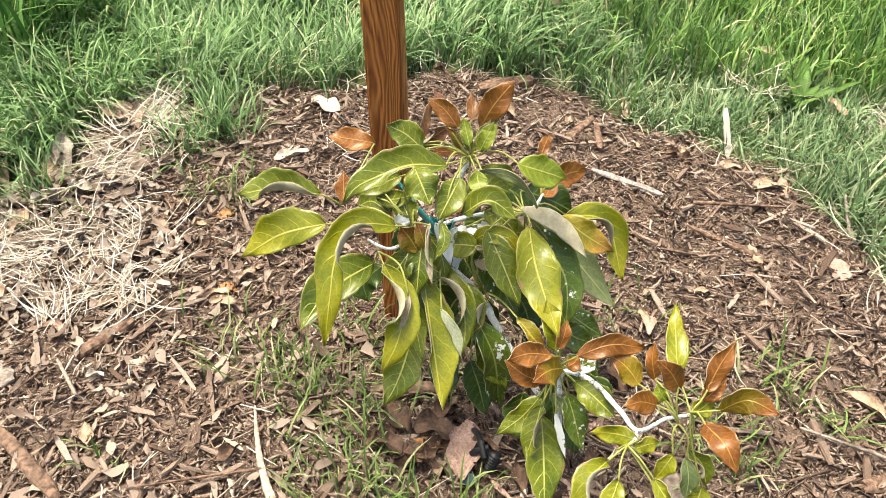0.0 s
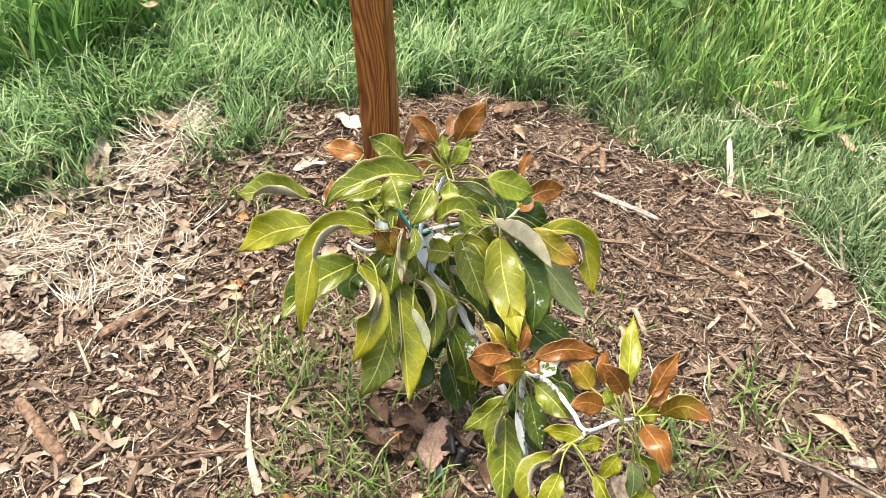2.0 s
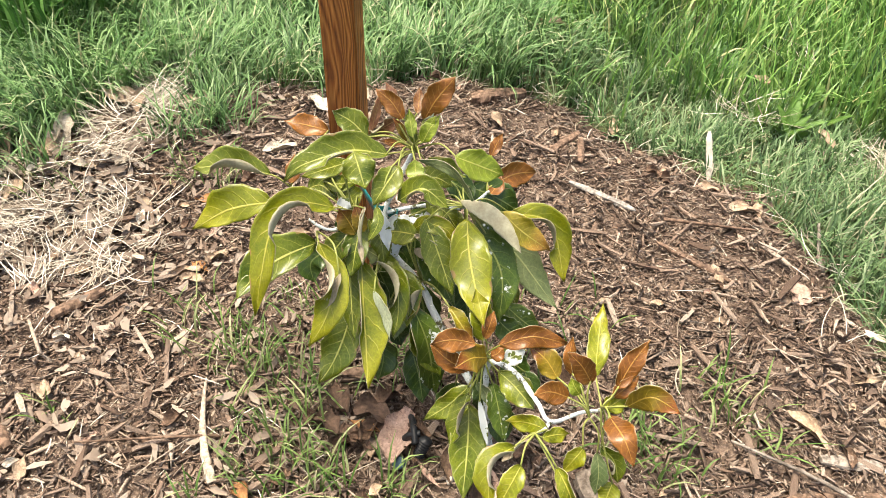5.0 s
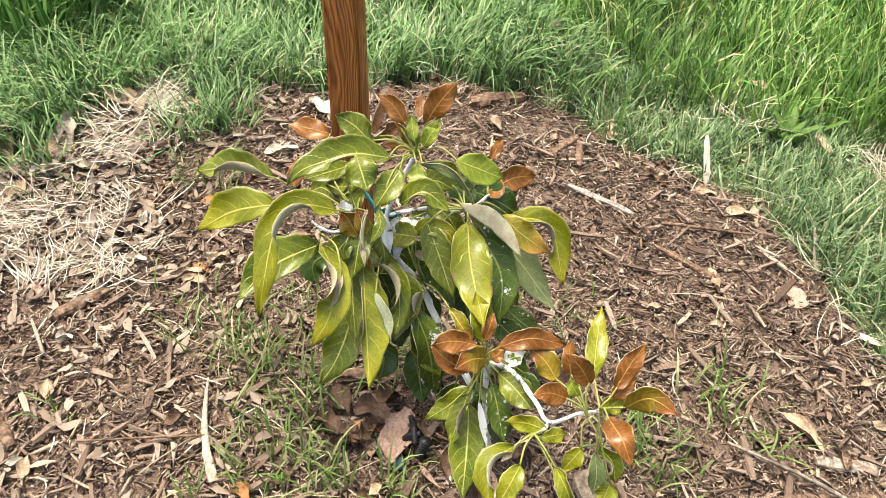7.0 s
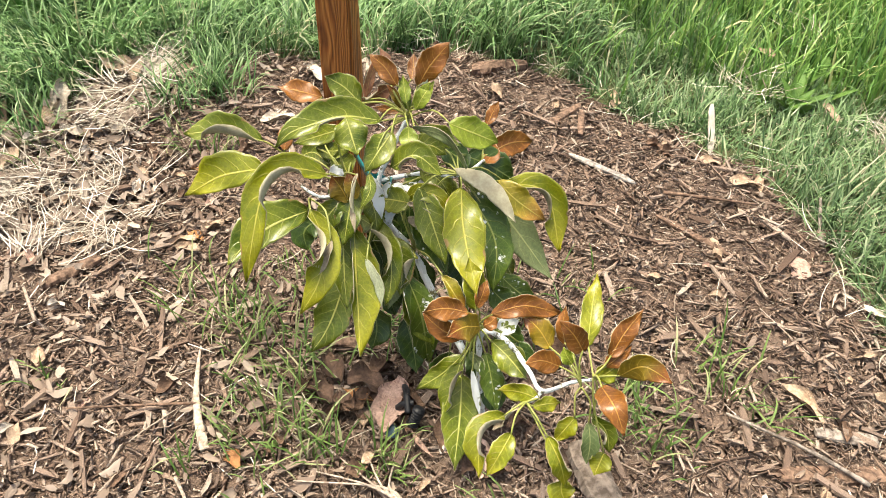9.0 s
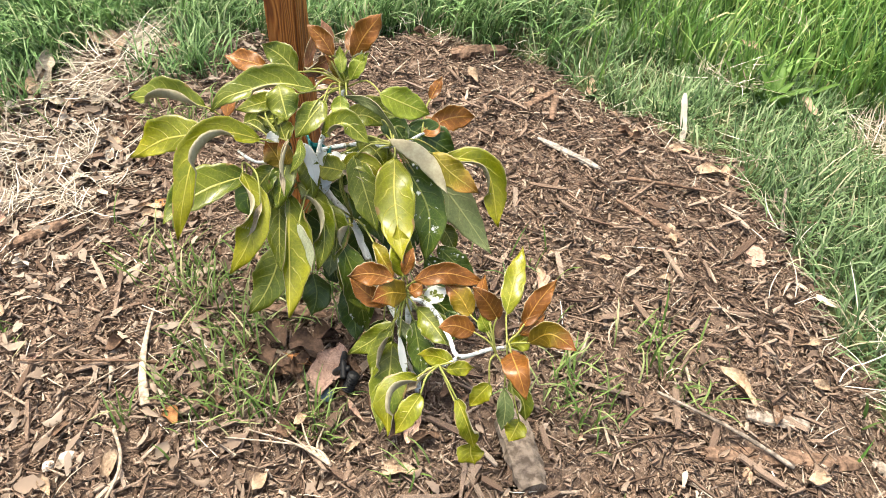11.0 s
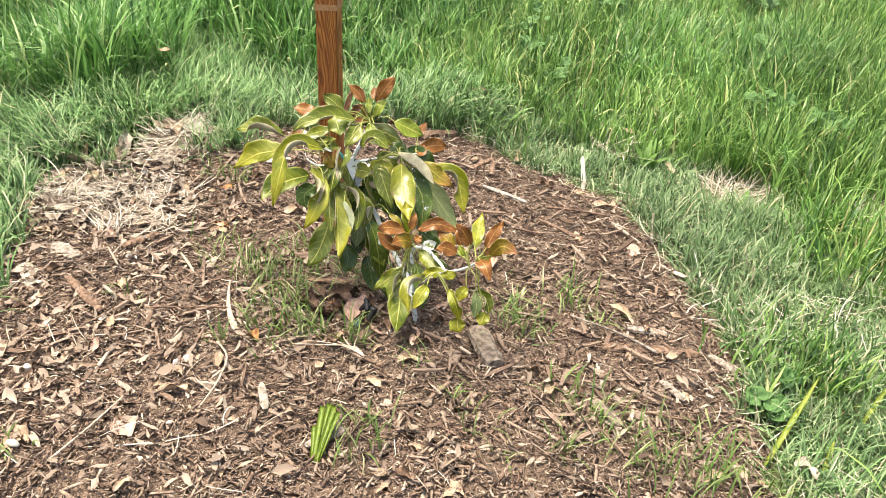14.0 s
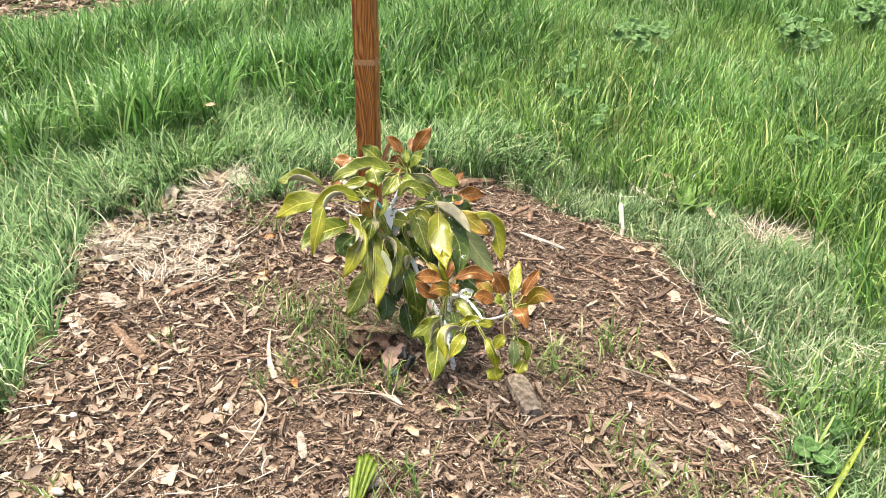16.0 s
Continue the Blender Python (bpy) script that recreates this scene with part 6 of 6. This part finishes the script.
def build_emitter():
    """A drip emitter: ribbed black body, bluish cap, and the hose that feeds it."""
    e = tagged(new("drip_emitter"), "black ribbed plastic drip emitter with a bluish cap", "drip emitter")
    e.location = on(0.062, 0.645, 0.008)
    ribs = [(0.004, 0.0)]
    for k in range(7):
        z = 0.004 + 0.0048 * k
        ribs += [(0.0088, z), (0.0098, z + 0.001), (0.0098, z + 0.0026), (0.0074, z + 0.003), (0.0074, z + 0.0044)]
    part("ribbed_body", lathe("ribbed_body", ribs, BLACK), e, m=pose(0.004, 0, 0.004, -14, 20, 0))
    part("cap", lathe("cap", [(0.006, 0), (0.0095, 0.001), (0.0105, 0.004), (0.0105, 0.008), (0.008, 0.0095)], CAP_BLUE), e, "dark bluish cap", pose(-0.022, -0.012, 0.004, 40, -16, 0))
    part("hose", tube_mesh("hose", [(0.0, 0.004, 0.03), (-0.006, 0.03, 0.04), (-0.012, 0.06, 0.02), (-0.02, 0.085, -0.004)], 0.0055, 0.0055, BLACK, 8), e)
    part("clip", tube_mesh("clip", [(-0.018, 0.02, 0.02), (-0.008, 0.018, 0.034), (0.006, 0.02, 0.036)], 0.006, 0.006, BLACK, 6), e)


def strap_leaf_mesh(name, length, width, bend, mat, taper=1.0, pleat=0.0):
    """A strap of leaf along y with a keel, thin but closed."""
    rows, cols, top = 12, 4, []
    for i in range(rows + 1):
        t = i / rows
        w = 0.5 * width * (0.55 + 0.45 * math.sin(math.pi * min(t + 0.2, 1) * 0.5)) * (1 - taper * t ** 4)
        for k in range(cols + 1):
            a = 2 * k / cols - 1
            top.append(Vector((a * max(w, 0.0008), length * t, bend * length * t * t + pleat * abs(a) * w)))
    return shell(top, rows, cols, Vector((0, 0, 1)), 0.0011, name, [mat])


def build_cut_fan():
    """The stub of a pleated leaf, cut off straight at the top."""
    fan = tagged(new("cut_leaf"), "yellow-green pleated leaf stub cut off straight", "cut leaf")
    fan.matrix_world = pose(0.025, 0.196, float(bed_z(0.025, 0.196)) + 0.006, 14, 0, -4)
    me = strap_leaf_mesh("pleat", 0.124, 0.0115, 0.0, CUT_GREEN, 0.0, 0.6)
    for i, tall in enumerate((0.62, 0.94, 1.0, 0.97, 0.9)):
        part("pleat", me, fan, m=pose(0.0018 * (i - 2), 0, 0.003 * (i % 2), 6 + i % 3, 9 * (i - 2), (9, 3.2, -0.5, -3.4, -7)[i]) @ Matrix.Diagonal((0.85 + 0.1 * (i % 2), tall, 1, 1)))


build_tie()
build_emitter()
build_cut_fan()
for x, y, yaw, L, w, up, tilt in ((0.933, 0.338, -38, 0.27, 0.013, 0.012, 15), (1.2, 0.5, -42, 0.14, 0.012, 0.03, 12), (1.05, 0.33, -30, 0.09, 0.011, 0.03, 10)):
    ob = new("strap_leaf", strap_leaf_mesh("strap_leaf", L, w, 0.05, STRAP_GREEN, 0.9, 0.25))
    ob.matrix_world = pose(x, y, float(ground_z(x, y)) + up, tilt, 0, yaw)
    tagged(ob, "lime green strap leaf lying over the grass edge", "leaf", "strap leaves in the grass")


# ---- weeds ----
def round_leaf_mesh(seed):
    """A lobed, cupped round leaf of a mallow."""
    dice = random.Random(seed)
    ph = dice.uniform(0, 6)
    rings, sides = 4, 28
    verts = [(0, 0, -0.004)]
    for i in range(1, rings + 1):
        q = i / rings
        for k in range(sides):
            a = 2 * math.pi * k / sides
            r = 0.5 * q * (1 + 0.14 * abs(math.sin(2.5 * a + ph)) + 0.04 * math.sin(13 * a)) * (1 - 0.55 * math.exp(-(min(a, 2 * math.pi - a) / 0.22) ** 2))
            verts.append((r * math.cos(a), r * math.sin(a), 0.16 * q * q + 0.06 * q * math.sin(5 * a + ph)))
    n = len(verts)
    verts += [(x, y, z - 0.016) for x, y, z in verts]
    faces = [(0, 1 + k, 1 + (k + 1) % sides) for k in range(sides)]
    for i in range(rings - 1):
        for k in range(sides):
            a, b = 1 + i * sides, 1 + (i + 1) * sides
            faces.append((a + k, b + k, b + (k + 1) % sides, a + (k + 1) % sides))
    faces += [tuple(v + n for v in f[::-1]) for f in faces]
    last = 1 + (rings - 1) * sides
    faces += [(last + k, last + k + n, last + (k + 1) % sides + n, last + (k + 1) % sides) for k in range(sides)]
    return mesh_from("round_leaf", verts, faces, [MALLOW], True)


ROUND = [round_leaf_mesh(s) for s in range(4)]


def mallow(x, y, n, size, tall, spread):
    w = tagged(new("mallow_weed"), "low mallow weed with round lobed leaves in the grass", "weed", "mallow weeds")
    w.location = (x, y, float(ground_z(x, y)))
    dice = random.Random(int(x * 991 + y * 77))
    for i in range(n):
        a, r = dice.uniform(0, 6.28), spread * dice.random() ** 0.6
        h = tall * dice.uniform(0.55, 1.05)
        tip = Vector((r * math.cos(a), r * math.sin(a), h))
        lf = part("round_leaf", ROUND[i % 4], w, m=pose(*tip, dice.uniform(0, 55), dice.uniform(-28, 28), 0) @ pose(0, 0, 0, 0, 0, dice.uniform(0, 360)) @ Matrix.Scale(size * dice.uniform(0.65, 1.2), 4))
        part("stem", tube_mesh("stem", [(0, 0, 0), tip * 0.5 + Vector((0, 0, 0.15 * h)), tip - Vector((0, 0, 0.003))], 0.0012, 0.001, MALLOW, 5, 0, 3), w)


mallow(0.99, 0.5, 8, 0.042, 0.055, 0.05)
mallow(1.05, 0.59, 3, 0.046, 0.08, 0.02)
mallow(0.95, 3.42, 30, 0.065, 0.25, 0.17)
mallow(1.6, 2.8, 16, 0.055, 0.19, 0.13)
mallow(1.47, 2.2, 12, 0.05, 0.17, 0.09)
mallow(1.66, 2.05, 16, 0.055, 0.17, 0.1)
mallow(1.9, 3.9, 26, 0.07, 0.26, 0.16)
mallow(0.52, 2.6, 9, 0.05, 0.17, 0.1)
mallow(0.59, 2.28, 5, 0.045, 0.17, 0.08)
mallow(0.5, 2.85, 8, 0.05, 0.2, 0.12)
mallow(2.5, 4.4, 26, 0.07, 0.3, 0.16)


def broad_weed(x, y, n, size):
    w = tagged(new("broadleaf_weed"), "upright broad-leaved weed with plain light green leaves", "weed", "broadleaf weeds")
    w.location = (x, y, float(ground_z(x, y)))
    dice = random.Random(int(x * 313))
    me = strap_leaf_mesh("weed_leaf", 1.0, 0.3, -0.25, BROADLEAF, 1.0, 0.3)
    for i in range(n):
        part("weed_leaf", me, w, m=pose(dice.uniform(-0.05, 0.05), dice.uniform(-0.05, 0.05), 0, dice.uniform(40, 78), 0, dice.uniform(0, 360)) @ Matrix.Scale(size * dice.uniform(0.6, 1.1), 4))


broad_weed(0.87, 1.72, 13, 0.13)
broad_weed(0.97, 1.82, 9, 0.12)
broad_weed(1.2, 1.5, 6, 0.1)

# ---- single chips of the bed, each a piece of its own ----
def chip_mesh(seed):
    dice = random.Random(seed)
    v = []
    for e in (-0.5, 0.0, 0.5):
        wf = (0.6, 1.0, 0.75)[int(e * 2) + 1]
        dx, dz = dice.uniform(-0.12, 0.12), dice.uniform(-0.1, 0.1)
        for a, b in ((-1, -1), (1, -1), (1, 1), (-1, 1)):
            v.append((0.5 * a * wf * dice.uniform(0.7, 1.1) + dx, e + dice.uniform(-0.06, 0.06), 0.5 * b * dice.uniform(0.7, 1.1) + dz))
    f = [(0, 1, 2, 3), (11, 10, 9, 8)]
    for i in range(2):
        for k in range(4):
            f.append((4 * i + k, 4 * i + 4 + k, 4 * i + 4 + (k + 1) % 4, 4 * i + (k + 1) % 4))
    return mesh_from("wood_chip", v, f, [CHIP_ONE])


CHIPS = [chip_mesh(60 + s) for s in range(10)]
cx, cy = scatter(300, lambda x, y: (bed_depth(x, y) > 0.02) & (np.abs(x - 0.05) < 0.75) & (y > 0.3) & (y < 1.6))
for i, (x, y) in enumerate(zip(cx, cy)):
    L = rng.uniform(0.03, 0.085)
    part("wood_chip", CHIPS[i % 10], bed, m=pose(x, y, float(bed_z(x, y)) + 0.013, rng.normal(0, 8), rng.normal(0, 14), rng.uniform(0, 360))
         @ Matrix.Diagonal((rng.uniform(0.006, 0.014), L, rng.uniform(0.003, 0.006), 1)))
